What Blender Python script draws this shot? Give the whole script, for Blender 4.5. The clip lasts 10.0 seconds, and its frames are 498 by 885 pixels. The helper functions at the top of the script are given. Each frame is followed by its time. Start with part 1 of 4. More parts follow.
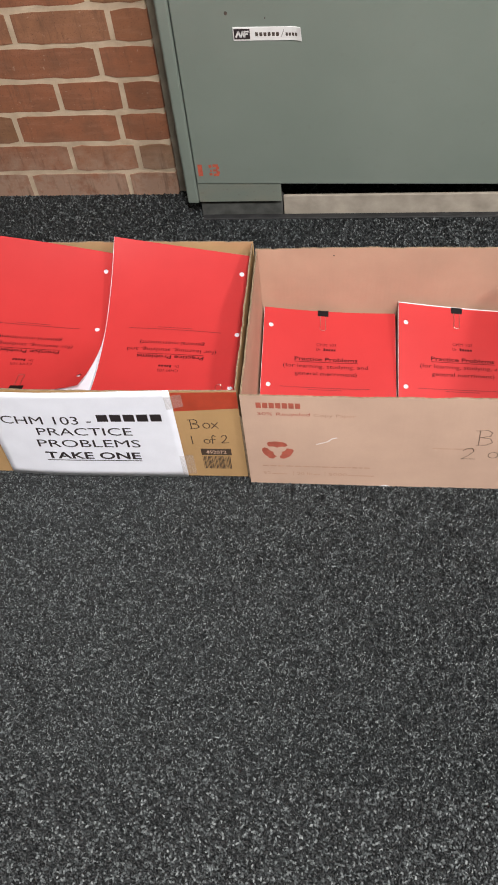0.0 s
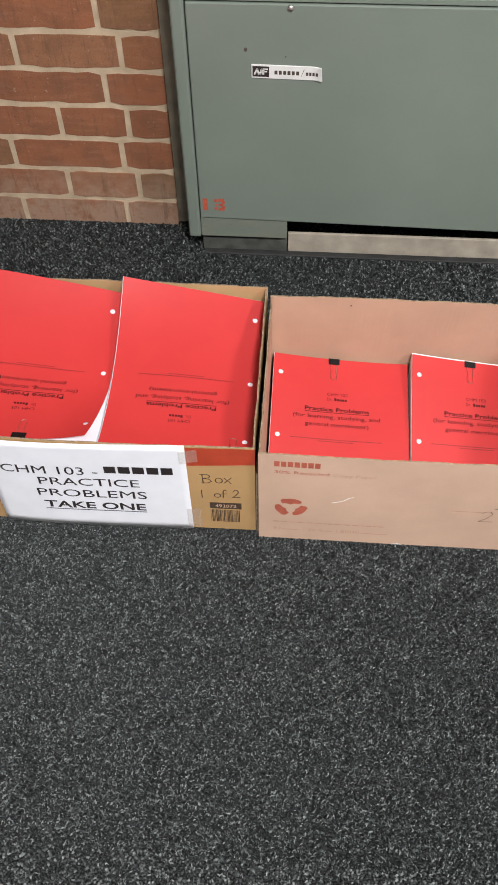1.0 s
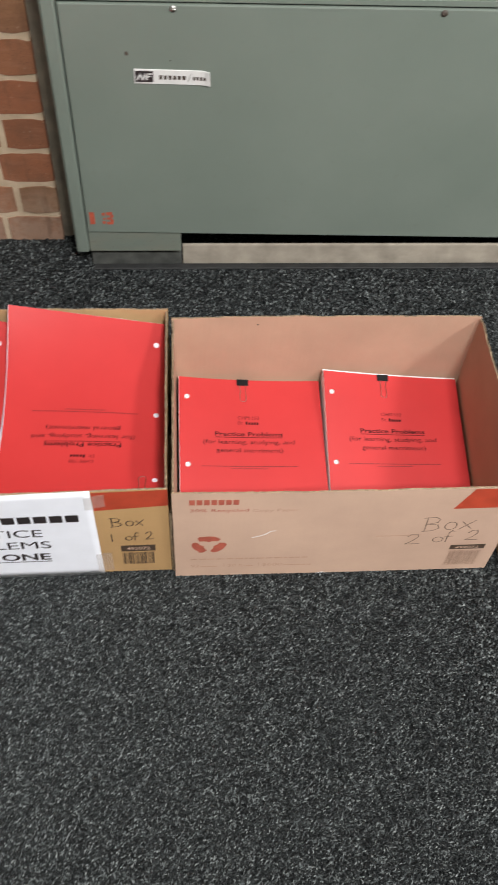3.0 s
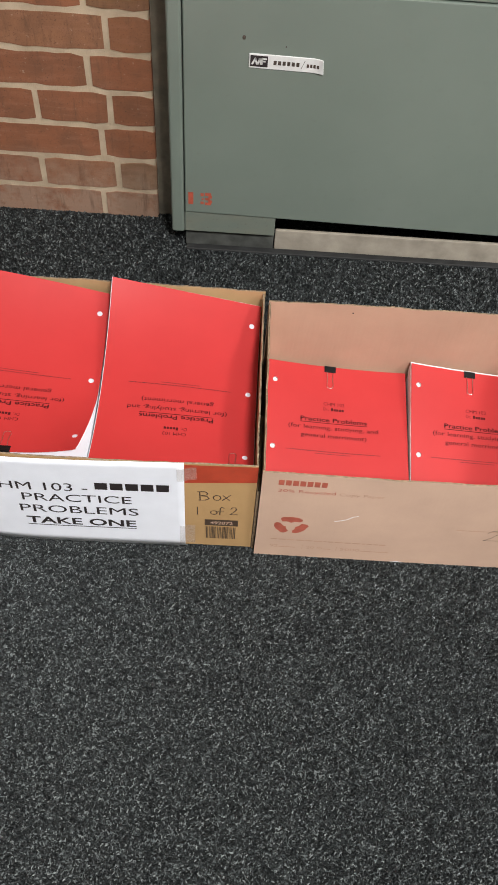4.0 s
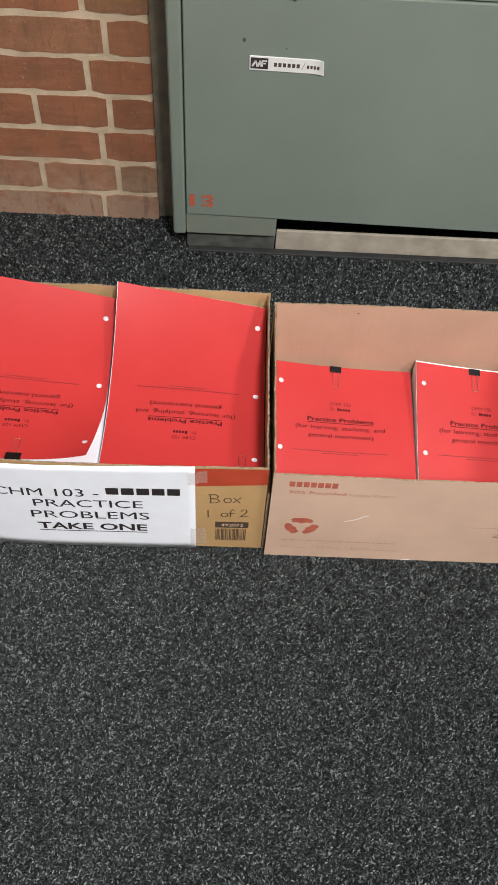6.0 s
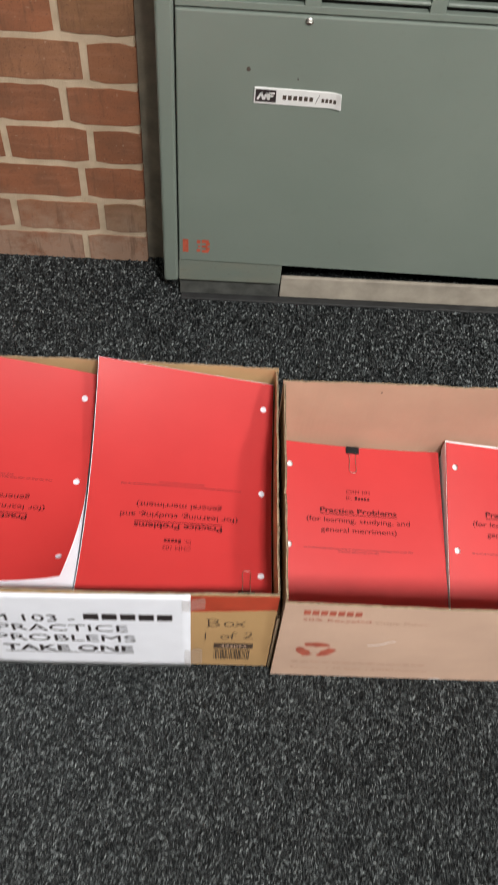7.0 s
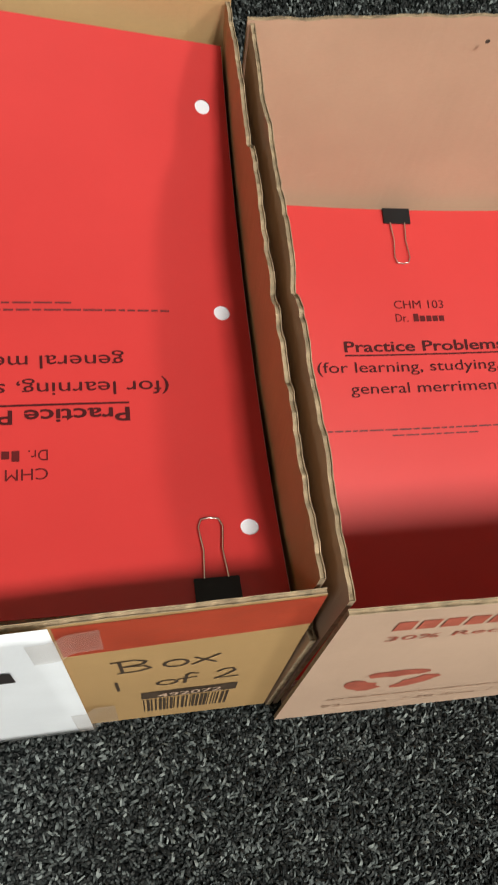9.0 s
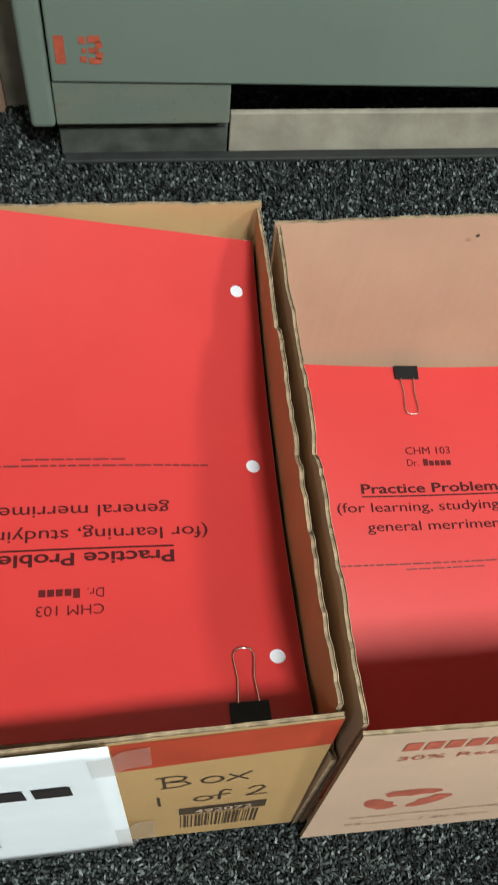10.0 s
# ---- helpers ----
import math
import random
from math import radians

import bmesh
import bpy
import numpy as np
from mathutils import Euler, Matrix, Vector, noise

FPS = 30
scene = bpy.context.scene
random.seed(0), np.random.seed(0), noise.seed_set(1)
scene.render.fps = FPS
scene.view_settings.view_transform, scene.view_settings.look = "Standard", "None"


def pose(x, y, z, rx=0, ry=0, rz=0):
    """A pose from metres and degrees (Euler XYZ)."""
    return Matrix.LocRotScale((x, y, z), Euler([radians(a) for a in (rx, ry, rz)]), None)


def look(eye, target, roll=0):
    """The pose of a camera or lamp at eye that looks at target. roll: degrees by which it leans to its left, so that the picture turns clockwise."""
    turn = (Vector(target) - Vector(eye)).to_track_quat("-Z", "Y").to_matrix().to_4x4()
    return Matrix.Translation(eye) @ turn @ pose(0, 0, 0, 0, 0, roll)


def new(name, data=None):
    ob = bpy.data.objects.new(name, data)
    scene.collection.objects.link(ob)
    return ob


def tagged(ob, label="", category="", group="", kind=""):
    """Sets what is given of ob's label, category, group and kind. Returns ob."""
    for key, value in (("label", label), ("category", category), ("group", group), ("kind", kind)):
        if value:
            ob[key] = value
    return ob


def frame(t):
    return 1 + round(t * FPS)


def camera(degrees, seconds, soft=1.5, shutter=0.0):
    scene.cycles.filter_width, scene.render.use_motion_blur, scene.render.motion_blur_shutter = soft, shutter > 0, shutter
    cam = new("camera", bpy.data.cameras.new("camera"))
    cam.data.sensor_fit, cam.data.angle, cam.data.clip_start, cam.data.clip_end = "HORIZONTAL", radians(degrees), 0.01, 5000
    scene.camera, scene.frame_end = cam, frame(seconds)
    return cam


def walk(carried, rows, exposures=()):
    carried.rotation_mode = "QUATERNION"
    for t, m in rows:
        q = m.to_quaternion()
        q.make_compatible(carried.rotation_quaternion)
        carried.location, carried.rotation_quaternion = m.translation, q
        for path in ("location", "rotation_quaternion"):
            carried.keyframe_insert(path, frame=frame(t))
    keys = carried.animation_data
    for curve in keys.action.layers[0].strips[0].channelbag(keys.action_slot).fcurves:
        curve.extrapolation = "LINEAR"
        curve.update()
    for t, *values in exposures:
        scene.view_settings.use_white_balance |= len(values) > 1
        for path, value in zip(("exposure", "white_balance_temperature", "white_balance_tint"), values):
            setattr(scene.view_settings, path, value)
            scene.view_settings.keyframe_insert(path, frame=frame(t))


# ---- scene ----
cam = camera(32.5, 10.0, soft=1.6, shutter=0.25)
PATH = [
    (0, (0.1481, 0.2565, 1.1306), (-0.0726, 1.3571, -0.4472), -8.1),
    (0.5, (0.091, 0.3049, 1.1413), (-0.0736, 1.4075, -0.4414), -4.5),
    (1, (0.0474, 0.3378, 1.1413), (-0.0561, 1.451, -0.4385), -1.5),
    (1.5, (0.0048, 0.3601, 1.1258), (-0.1036, 1.4597, -0.4637), -1.5),
    (1.8, (-0.0639, 0.3775, 1.1287), (-0.1529, 1.4704, -0.4666), 0.5),
    (2, (-0.0658, 0.3843, 1.1238), (-0.2072, 1.4781, -0.4675), 0.1),
    (2.3, (-0.0561, 0.4085, 1.1142), (-0.151, 1.5014, -0.4801), 2.1),
    (2.5, (-0.0136, 0.4259, 1.0958), (-0.0019, 1.5333, -0.4917), 3.6),
    (2.7, (0.0174, 0.4288, 1.0909), (0.1355, 1.5411, -0.4898), 4.9),
    (2.9, (0.017, 0.438, 1.109), (0.189, 1.562, -0.536), 5.9),
    (3, (0.0261, 0.4279, 1.1055), (0.1549, 1.5314, -0.4801), 4.5),
    (3.2, (-0.0281, 0.4201, 1.1103), (0.0387, 1.5256, -0.4782), 5.6),
    (4.3, (-0.0407, 0.4037, 1.1161), (-0.0068, 1.4868, -0.4888), 4.9),
    (4.5, (-0.0407, 0.4027, 1.12), (-0.0029, 1.4898, -0.4811), 5.0),
    (5, (-0.0513, 0.394, 1.1316), (-0.0223, 1.4723, -0.4763), 4.7),
    (5.2, (-0.0542, 0.394, 1.1297), (-0.0203, 1.4733, -0.4772), 4.8),
    (6.3, (-0.0687, 0.423, 1.1209), (-0.0087, 1.5004, -0.4869), 4.6),
    (6.5, (-0.0929, 0.4404, 1.1161), (-0.0165, 1.5159, -0.4927), 5.3),
    (7, (-0.0794, 0.6273, 1.0454), (-0.0039, 1.6863, -0.574), 5.8),
    (7.2, (-0.0765, 0.7028, 1.0454), (-0.0048, 1.7511, -0.5808), 6.1),
    (7.5, (-0.0997, 0.7638, 1.0125), (-0.0513, 1.7182, -0.6708), 6.5),
    (7.8, (-0.1171, 0.8141, 0.9167), (-0.0271, 1.6785, -0.8131), 6.4),
    (8, (-0.1239, 0.8286, 0.7841), (-0.0319, 1.604, -0.9874), 4.0),
    (8.2, (-0.0997, 0.8518, 0.6466), (0.0194, 1.5895, -1.1384), 4.5),
    (8.5, (-0.0832, 0.8964, 0.5276), (0.1268, 1.6398, -1.2478), 10.3),
    (8.7, (-0.0823, 0.908, 0.4879), (0.2004, 1.6795, -1.2652), 14.3),
    (9, (-0.0678, 0.908, 0.4956), (0.1936, 1.723, -1.241), 12.1),
    (9.2, (-0.066, 0.904, 0.511), (0.200, 1.788, -1.264), 11.4),
    (9.5, (-0.0707, 0.9012, 0.5237), (0.1849, 1.8179, -1.1616), 10.0),
    (10, (-0.0765, 0.8925, 0.5556), (0.1433, 1.9389, -1.058), 7.0),
]
EXPOSURES = [(0.0, 0.02, 6550, 15), (1.0, 0.06, 6500, 13), (2.0, 0.10, 6500, 11), (3.0, -0.02, 6500, 12), (5.0, -0.05, 6500, 11), (6.5, -0.05, 6550, 11), (7.0, -0.06, 6600, 12), (7.5, -0.15, 6700, 11),
             (8.0, 0.0, 6700, 10), (8.5, -0.18, 6800, 8), (9.0, -0.10, 6800, 4), (9.5, -0.05, 6500, 1), (10.0, -0.03, 6250, -3)]
walk(cam, [(t, look(eye, target, roll)) for t, eye, target, roll in PATH], EXPOSURES)

# ---- light ----
world = bpy.data.worlds.new("world")
scene.world = world
world.use_nodes = True
world.node_tree.nodes["Background"].inputs[0].default_value = (0.9, 0.95, 1.0, 1)
world.node_tree.nodes["Background"].inputs[1].default_value = 0.05


def area_lamp(x, y, z, sx, sy, watts):
    d = bpy.data.lights.new("ceiling_lamp", "AREA")
    d.shape, d.size, d.size_y, d.energy = "RECTANGLE", sx, sy, watts
    d.color = LAMP_COLOR
    ob = new("ceiling_lamp", d)
    ob.location = (x, y, z)
    return ob


LAMP_COLOR = (1.0, 0.985, 0.96)
# (x, y, z, watts)
PANELS = [(0.60, -0.42, 2.66, 117), (2.36, -0.42, 2.66, 98), (-1.90, -0.42, 2.66, 12)]
for px, py, pz, watts in PANELS:
    area_lamp(px, py, pz - 0.02, 0.50, 0.46, watts)


# ---- materials ----
class Mat:
    """A small node builder round one Principled material."""

    def __init__(self, name, rough=0.6, metal=0.0, spec=0.5):
        self.m = bpy.data.materials.new(name)
        self.m.use_nodes = True
        self.t = self.m.node_tree
        self.b = self.t.nodes["Principled BSDF"]
        self.b.inputs["Roughness"].default_value = rough
        self.b.inputs["Metallic"].default_value = metal
        self.b.inputs["Specular IOR Level"].default_value = spec
        self.co = None

    def node(self, kind, **sockets):
        n = self.t.nodes.new(kind)
        for k, v in sockets.items():
            n.inputs[k].default_value = v
        return n

    def link(self, a, b):
        self.t.links.new(a, b)

    def coords(self):
        if self.co is None:
            g = self.t.nodes.new("ShaderNodeNewGeometry")
            self.co = g.outputs["Position"]
        return self.co

    def noise(self, scale, detail=3.0, rough=0.55, stretch=None):
        n = self.node("ShaderNodeTexNoise", Scale=scale, Detail=detail, Roughness=rough)
        c = self.coords()
        if stretch:
            mp = self.node("ShaderNodeMapping")
            mp.inputs["Scale"].default_value = stretch
            self.link(c, mp.inputs["Vector"])
            c = mp.outputs["Vector"]
        self.link(c, n.inputs["Vector"])
        return n.outputs["Fac"]

    def ramp(self, fac, stops):
        r = self.t.nodes.new("ShaderNodeValToRGB")
        e = r.color_ramp.elements
        while len(e) < len(stops):
            e.new(0.5)
        for el, (p, c) in zip(e, stops):
            el.position, el.color = p, (*c, 1)
        self.link(fac, r.inputs["Fac"])
        return r.outputs["Color"]

    def mix(self, fac, a, b, mode="MIX"):
        n = self.t.nodes.new("ShaderNodeMix")
        n.data_type, n.blend_type = "RGBA", mode
        for sock, v in ((n.inputs[0], fac), (n.inputs[6], a), (n.inputs[7], b)):
            if isinstance(v, (int, float)):
                sock.default_value = v
            elif isinstance(v, tuple):
                sock.default_value = (*v, 1)
            else:
                self.link(v, sock)
        return n.outputs[2]

    def math(self, op, a, b=0.0):
        n = self.t.nodes.new("ShaderNodeMath")
        n.operation = op
        for sock, v in ((n.inputs[0], a), (n.inputs[1], b)):
            if isinstance(v, (int, float)):
                sock.default_value = v
            else:
                self.link(v, sock)
        return n.outputs[0]

    def color(self, v):
        if isinstance(v, tuple):
            self.b.inputs["Base Color"].default_value = (*v, 1)
        else:
            self.link(v, self.b.inputs["Base Color"])
        return self

    def rough(self, v):
        self.link(v, self.b.inputs["Roughness"])
        return self

    def bump(self, height, distance=0.001, strength=0.5):
        n = self.t.nodes.new("ShaderNodeBump")
        n.inputs["Strength"].default_value = strength
        n.inputs["Distance"].default_value = distance
        self.link(height, n.inputs["Height"])
        self.link(n.outputs["Normal"], self.b.inputs["Normal"])
        return self


def scaled(c, k):
    return tuple(min(1.0, v * k) for v in c)


def make_plain(name, c, rough=0.6, vary=0.12, scale=40, fine=600, bump=0.0002, metal=0.0, spec=0.5):
    m = Mat(name, rough, metal, spec)
    big, small = m.noise(scale, 4), m.noise(fine, 2)
    base = m.ramp(big, [(0.3, scaled(c, 1 - vary)), (0.7, scaled(c, 1 + vary))])
    m.color(m.mix(m.math("MULTIPLY", small, 0.35), base, scaled(c, 0.75)))
    m.rough(m.math("ADD", m.math("MULTIPLY", big, 0.2), rough - 0.1))
    m.bump(small, bump, 0.4)
    return m.m


# carpet: dark loops with pale flecks
def make_carpet(name, island):
    m = Mat(name, 0.52, 0.0, 0.32)
    g = m.t.nodes.new("ShaderNodeNewGeometry")
    if island:
        rnd = g.outputs["Random Per Island"]
    else:
        v = m.node("ShaderNodeTexVoronoi", Scale=330.0)
        m.link(m.coords(), v.inputs["Vector"])
        s = m.t.nodes.new("ShaderNodeSeparateColor")
        m.link(v.outputs["Color"], s.inputs["Color"])
        rnd = s.outputs[0]
    fleck = m.ramp(rnd, [(0.0, (0.0025, 0.0034, 0.0036)), (0.48, (0.0085, 0.0106, 0.0112)), (0.70, (0.029, 0.0345, 0.0350)),
                         (0.82, (0.066, 0.076, 0.077)), (0.92, (0.108, 0.123, 0.123)), (1.0, (0.205, 0.228, 0.226))])
    big = m.noise(5, 4)
    m.color(m.mix(m.math("MULTIPLY", big, 0.22), fleck, scaled((0.012, 0.0135, 0.014), 1.0)))
    m.bump(m.noise(900, 2), 0.001, 0.4)
    return m.m


CARPET_BASE = make_carpet("carpet_base", False)
CARPET_TUFT = make_carpet("carpet_tuft", True)


def make_brick():
    m = Mat("red_brick", 0.88, 0.0, 0.25)
    o = m.t.nodes.new("ShaderNodeObjectInfo").outputs["Random"]
    base = m.ramp(o, [(0.0, (0.225, 0.092, 0.048)), (0.35, (0.275, 0.106, 0.054)), (0.6, (0.250, 0.116, 0.060)), (0.8, (0.215, 0.114, 0.058)),
                      (1.0, (0.290, 0.130, 0.070))])
    cloud = m.noise(22, 5, 0.6)
    c = m.mix(m.ramp(cloud, [(0.42, (0, 0, 0)), (0.75, (0.65, 0.65, 0.65))]), base, (0.14, 0.070, 0.042))
    streak = m.noise(40, 4, 0.6, (0.5, 1, 3))
    c = m.mix(m.ramp(streak, [(0.5, (0, 0, 0)), (0.8, (0.4, 0.4, 0.4))]), c, (0.34, 0.17, 0.11))
    pores = m.noise(420, 3, 0.7)
    c = m.mix(m.ramp(pores, [(0.30, (0.8, 0.8, 0.8)), (0.42, (0, 0, 0))]), c, (0.09, 0.045, 0.03))
    specks = m.noise(160, 3, 0.6)
    c = m.mix(m.ramp(specks, [(0.66, (0, 0, 0)), (0.74, (0.55, 0.55, 0.55))]), c, (0.42, 0.30, 0.22))
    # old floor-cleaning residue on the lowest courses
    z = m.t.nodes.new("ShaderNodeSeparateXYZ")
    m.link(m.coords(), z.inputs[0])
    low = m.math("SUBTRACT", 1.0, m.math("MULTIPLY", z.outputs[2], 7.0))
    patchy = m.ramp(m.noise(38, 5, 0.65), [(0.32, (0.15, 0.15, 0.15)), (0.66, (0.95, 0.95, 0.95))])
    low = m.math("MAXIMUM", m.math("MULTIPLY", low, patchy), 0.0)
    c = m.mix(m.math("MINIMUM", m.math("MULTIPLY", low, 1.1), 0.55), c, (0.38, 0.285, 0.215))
    drip = m.noise(26, 5, 0.7, (3.2, 1, 0.35))
    c = m.mix(m.ramp(drip, [(0.55, (0, 0, 0)), (0.72, (0.6, 0.6, 0.6))]), c, (0.105, 0.058, 0.036))
    m.color(c)
    m.bump(m.mix(0.5, pores, cloud), 0.0018, 0.85)
    return m.m


def make_mortar():
    m = Mat("mortar", 0.95, 0.0, 0.2)
    a, b = m.noise(30, 4), m.noise(700, 3)
    c = m.ramp(a, [(0.3, (0.44, 0.345, 0.245)), (0.7, (0.62, 0.50, 0.365))])
    m.color(m.mix(m.math("MULTIPLY", b, 0.4), c, (0.34, 0.26, 0.165)))
    m.bump(m.mix(0.5, m.noise(130, 4, 0.7), b), 0.0030, 0.9)
    return m.m


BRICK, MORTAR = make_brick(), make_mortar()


def make_enamel():
    m = Mat("green_grey_enamel", 0.42, 0.0, 0.45)
    big, mid, fine = m.noise(3.5, 4), m.noise(60, 4), m.noise(900, 2)
    c = m.ramp(big, [(0.3, (0.150, 0.184, 0.158)), (0.7, (0.178, 0.212, 0.184))])
    c = m.mix(m.ramp(mid, [(0.62, (0, 0, 0)), (0.85, (0.3, 0.3, 0.3))]), c, (0.13, 0.14, 0.115))
    m.color(c)
    m.rough(m.math("ADD", m.math("MULTIPLY", mid, 0.15), 0.36))
    m.bump(fine, 0.00025, 0.35)
    return m.m


def make_scuffed_enamel():
    """The same enamel where shoes and mops have reached it."""
    m = Mat("scuffed_enamel", 0.5, 0.0, 0.35)
    mid, fine = m.noise(24, 5, 0.65, (0.5, 1, 1)), m.noise(160, 4, 0.65)
    c = m.ramp(mid, [(0.35, (0.150, 0.180, 0.153)), (0.62, (0.172, 0.186, 0.152)), (0.78, (0.115, 0.098, 0.070))])
    m.color(m.mix(m.ramp(fine, [(0.60, (0, 0, 0)), (0.74, (0.6, 0.6, 0.6))]), c, (0.10, 0.088, 0.066)))
    m.bump(fine, 0.0003, 0.35)
    return m.m


def make_board(name, c, pink):
    """Corrugated board: flat kraft liner with faint flutes and scuffs."""
    m = Mat(name, 0.72, 0.0, 0.3)
    big, fib = m.noise(9, 4), m.noise(300, 4, 0.6, (1, 1, 3))
    base = m.ramp(big, [(0.3, scaled(c, 0.9)), (0.7, scaled(c, 1.08))])
    base = m.mix(m.math("MULTIPLY", fib, 0.3), base, scaled(c, 0.7))
    sc = m.noise(70, 5, 0.7, (0.4, 1, 1))
    m.color(m.mix(m.ramp(sc, [(0.66, (0, 0, 0)), (0.8, (0.35, 0.35, 0.35))]), base, pink))
    w = m.node("ShaderNodeTexWave", Scale=42.0, Distortion=0.6)
    m.link(m.coords(), w.inputs["Vector"])
    m.bump(m.mix(0.12, fib, w.outputs["Fac"]), 0.0006, 0.3)
    return m.m


ENAMEL = make_enamel()
SCUFFED = make_scuffed_enamel()
KRAFT = make_board("kraft_board", (0.44, 0.275, 0.125), (0.55, 0.38, 0.2))
KRAFT_PALE = make_board("pale_kraft_board", (0.53, 0.365, 0.275), (0.61, 0.45, 0.35))
KRAFT_IN = make_board("kraft_inside", (0.49, 0.315, 0.225), (0.56, 0.39, 0.285))
KRAFT_BACK = make_board("tan_board_inside", (0.47, 0.305, 0.155), (0.55, 0.39, 0.22))
KRAFT_EDGE = make_plain("torn_board_edge", (0.30, 0.222, 0.142), 0.9, 0.45, 200, 1200, 0.0006)


def make_red():
    m = Mat("red_card", 0.44, 0.0, 0.42)
    big, fib = m.noise(12, 3), m.noise(1500, 2)
    c = m.ramp(big, [(0.3, (0.480, 0.030, 0.030)), (0.7, (0.520, 0.034, 0.034))])
    m.color(m.mix(m.math("MULTIPLY", fib, 0.15), c, (0.42, 0.026, 0.027)))
    m.bump(fib, 0.00012, 0.3)
    return m.m


RED = make_red()
PAPER = make_plain("white_paper", (0.78, 0.81, 0.88), 0.75, 0.03, 30, 1500, 0.0001)
PAGE_EDGE = make_plain("page_edges", (0.79, 0.78, 0.78), 0.85, 0.08, 60, 2500, 0.0005)
INK = make_plain("black_ink", (0.022, 0.016, 0.017), 0.6, 0.1)
INK_RED = make_plain("dark_ink_on_red", (0.050, 0.006, 0.007), 0.7, 0.15, spec=0.2)
INK_SMALL = make_plain("thin_ink_on_red", (0.085, 0.008, 0.009), 0.7, 0.15, spec=0.2)
INK_FAINT = make_plain("faint_note_ink", (0.11, 0.009, 0.011), 0.6, 0.15)
PRINT_RED = make_plain("red_box_print", (0.42, 0.052, 0.022), 0.6, 0.15, 60)
PRINT_LOGO = make_plain("rust_box_print", (0.40, 0.095, 0.06), 0.65, 0.2, 90)
PRINT_LOGO_KRAFT = make_plain("brown_box_print", (0.29, 0.085, 0.03), 0.65, 0.2, 90)
PRINT_GREY = make_plain("faint_grey_print", (0.33, 0.21, 0.15), 0.7, 0.2, 90)
PRINT_FAINT = make_plain("worn_box_print", (0.43, 0.26, 0.18), 0.7, 0.2, 90)
PEN = make_plain("brown_black_pen", (0.065, 0.042, 0.028), 0.5, 0.2)
CLIP_BLACK = make_plain("black_clip_steel", (0.006, 0.006, 0.007), 0.42, 0.2, 80, spec=0.25)
WIRE = make_plain("nickel_wire", (0.75, 0.72, 0.68), 0.22, 0.05, 80, 900, 0.00005, 1.0)
STENCIL = make_plain("orange_stencil_paint", (0.44, 0.085, 0.045), 0.7, 0.25, 160)
PLATE = make_plain("silver_plate", (0.66, 0.67, 0.66), 0.4, 0.06, 60, 900, 0.0001)
CONCRETE = make_plain("beige_plinth", (0.33, 0.295, 0.24), 0.9, 0.32, 20, 500, 0.0008)
DARK_STRIP = make_plain("dusty_dark_strip", (0.060, 0.064, 0.058), 0.8, 0.6, 35, 500, 0.0006)
RUBBER = make_plain("dull_dark_rubber", (0.018, 0.019, 0.019), 0.75, 0.5, 60, 700, 0.0005)
# near-black colour that stands in for shade inside the heater's openings
GAP_SHADE = make_plain("painted_gap_shade", (0.012, 0.013, 0.012), 0.8, 0.2)
RUST = make_plain("rusty_steel", (0.06, 0.045, 0.035), 0.6, 0.4, 300)
STEEL = make_plain("bright_steel", (0.62, 0.62, 0.6), 0.3, 0.1, 200, 900, 0.0001, 1.0)
WALL_PAINT = make_plain("cream_wall_paint", (0.42, 0.40, 0.36), 0.8, 0.06, 4, 300)
CEILING_WHITE = make_plain("ceiling_white", (0.70, 0.70, 0.68), 0.9, 0.05, 6, 200)


def make_tape():
    m = Mat("clear_tape", 0.18, 0.0, 0.6)
    m.color(m.ramp(m.noise(60, 3), [(0.3, (0.55, 0.45, 0.38)), (0.7, (0.68, 0.6, 0.54))]))
    m.b.inputs["Alpha"].default_value = 0.26
    return m.m


def make_glow():
    m = Mat("lamp_diffuser", 0.5)
    m.color((0.9, 0.9, 0.9))
    m.b.inputs["Emission Color"].default_value = (*LAMP_COLOR, 1)
    m.b.inputs["Emission Strength"].default_value = 6.0
    return m.m


TAPE, GLOW = make_tape(), make_glow()


# ---- building helpers ----
def link_mesh(name, bm, mats, parent=None, label="", smooth=False):
    me = bpy.data.meshes.new(name)
    bmesh.ops.recalc_face_normals(bm, faces=bm.faces)
    bm.to_mesh(me)
    bm.free()
    for m in mats if isinstance(mats, (list, tuple)) else [mats]:
        me.materials.append(m)
    if smooth:
        me.polygons.foreach_set("use_smooth", [True] * len(me.polygons))
        me.set_sharp_from_angle(angle=radians(38))
    ob = new(name, me)
    if parent is not None:
        ob.parent = parent
    return tagged(ob, label)


def part(name, bm, material, parent, label="", smooth=False):
    return link_mesh(name, bm, material, parent, label, smooth)


def thing(name, label, category, x=0, y=0, z=0, group="", kind=""):
    ob = new(name)
    ob.empty_display_size = 0.05
    ob.location = (0, 0, 0)
    return tagged(ob, label, category, group, kind)


def box_bm(x0, x1, y0, y1, z0, z1, bevel=0.0, seg=2, bm=None):
    bm = bm or bmesh.new()
    r = bmesh.ops.create_cube(bm, size=1)
    for v in r["verts"]:
        v.co = Vector(((x0 + x1) / 2 + v.co.x * (x1 - x0), (y0 + y1) / 2 + v.co.y * (y1 - y0), (z0 + z1) / 2 + v.co.z * (z1 - z0)))
    if bevel:
        es = {e for v in r["verts"] for e in v.link_edges}
        bmesh.ops.bevel(bm, geom=list(es), offset=bevel, segments=seg, affect="EDGES", profile=0.5)
    return bm


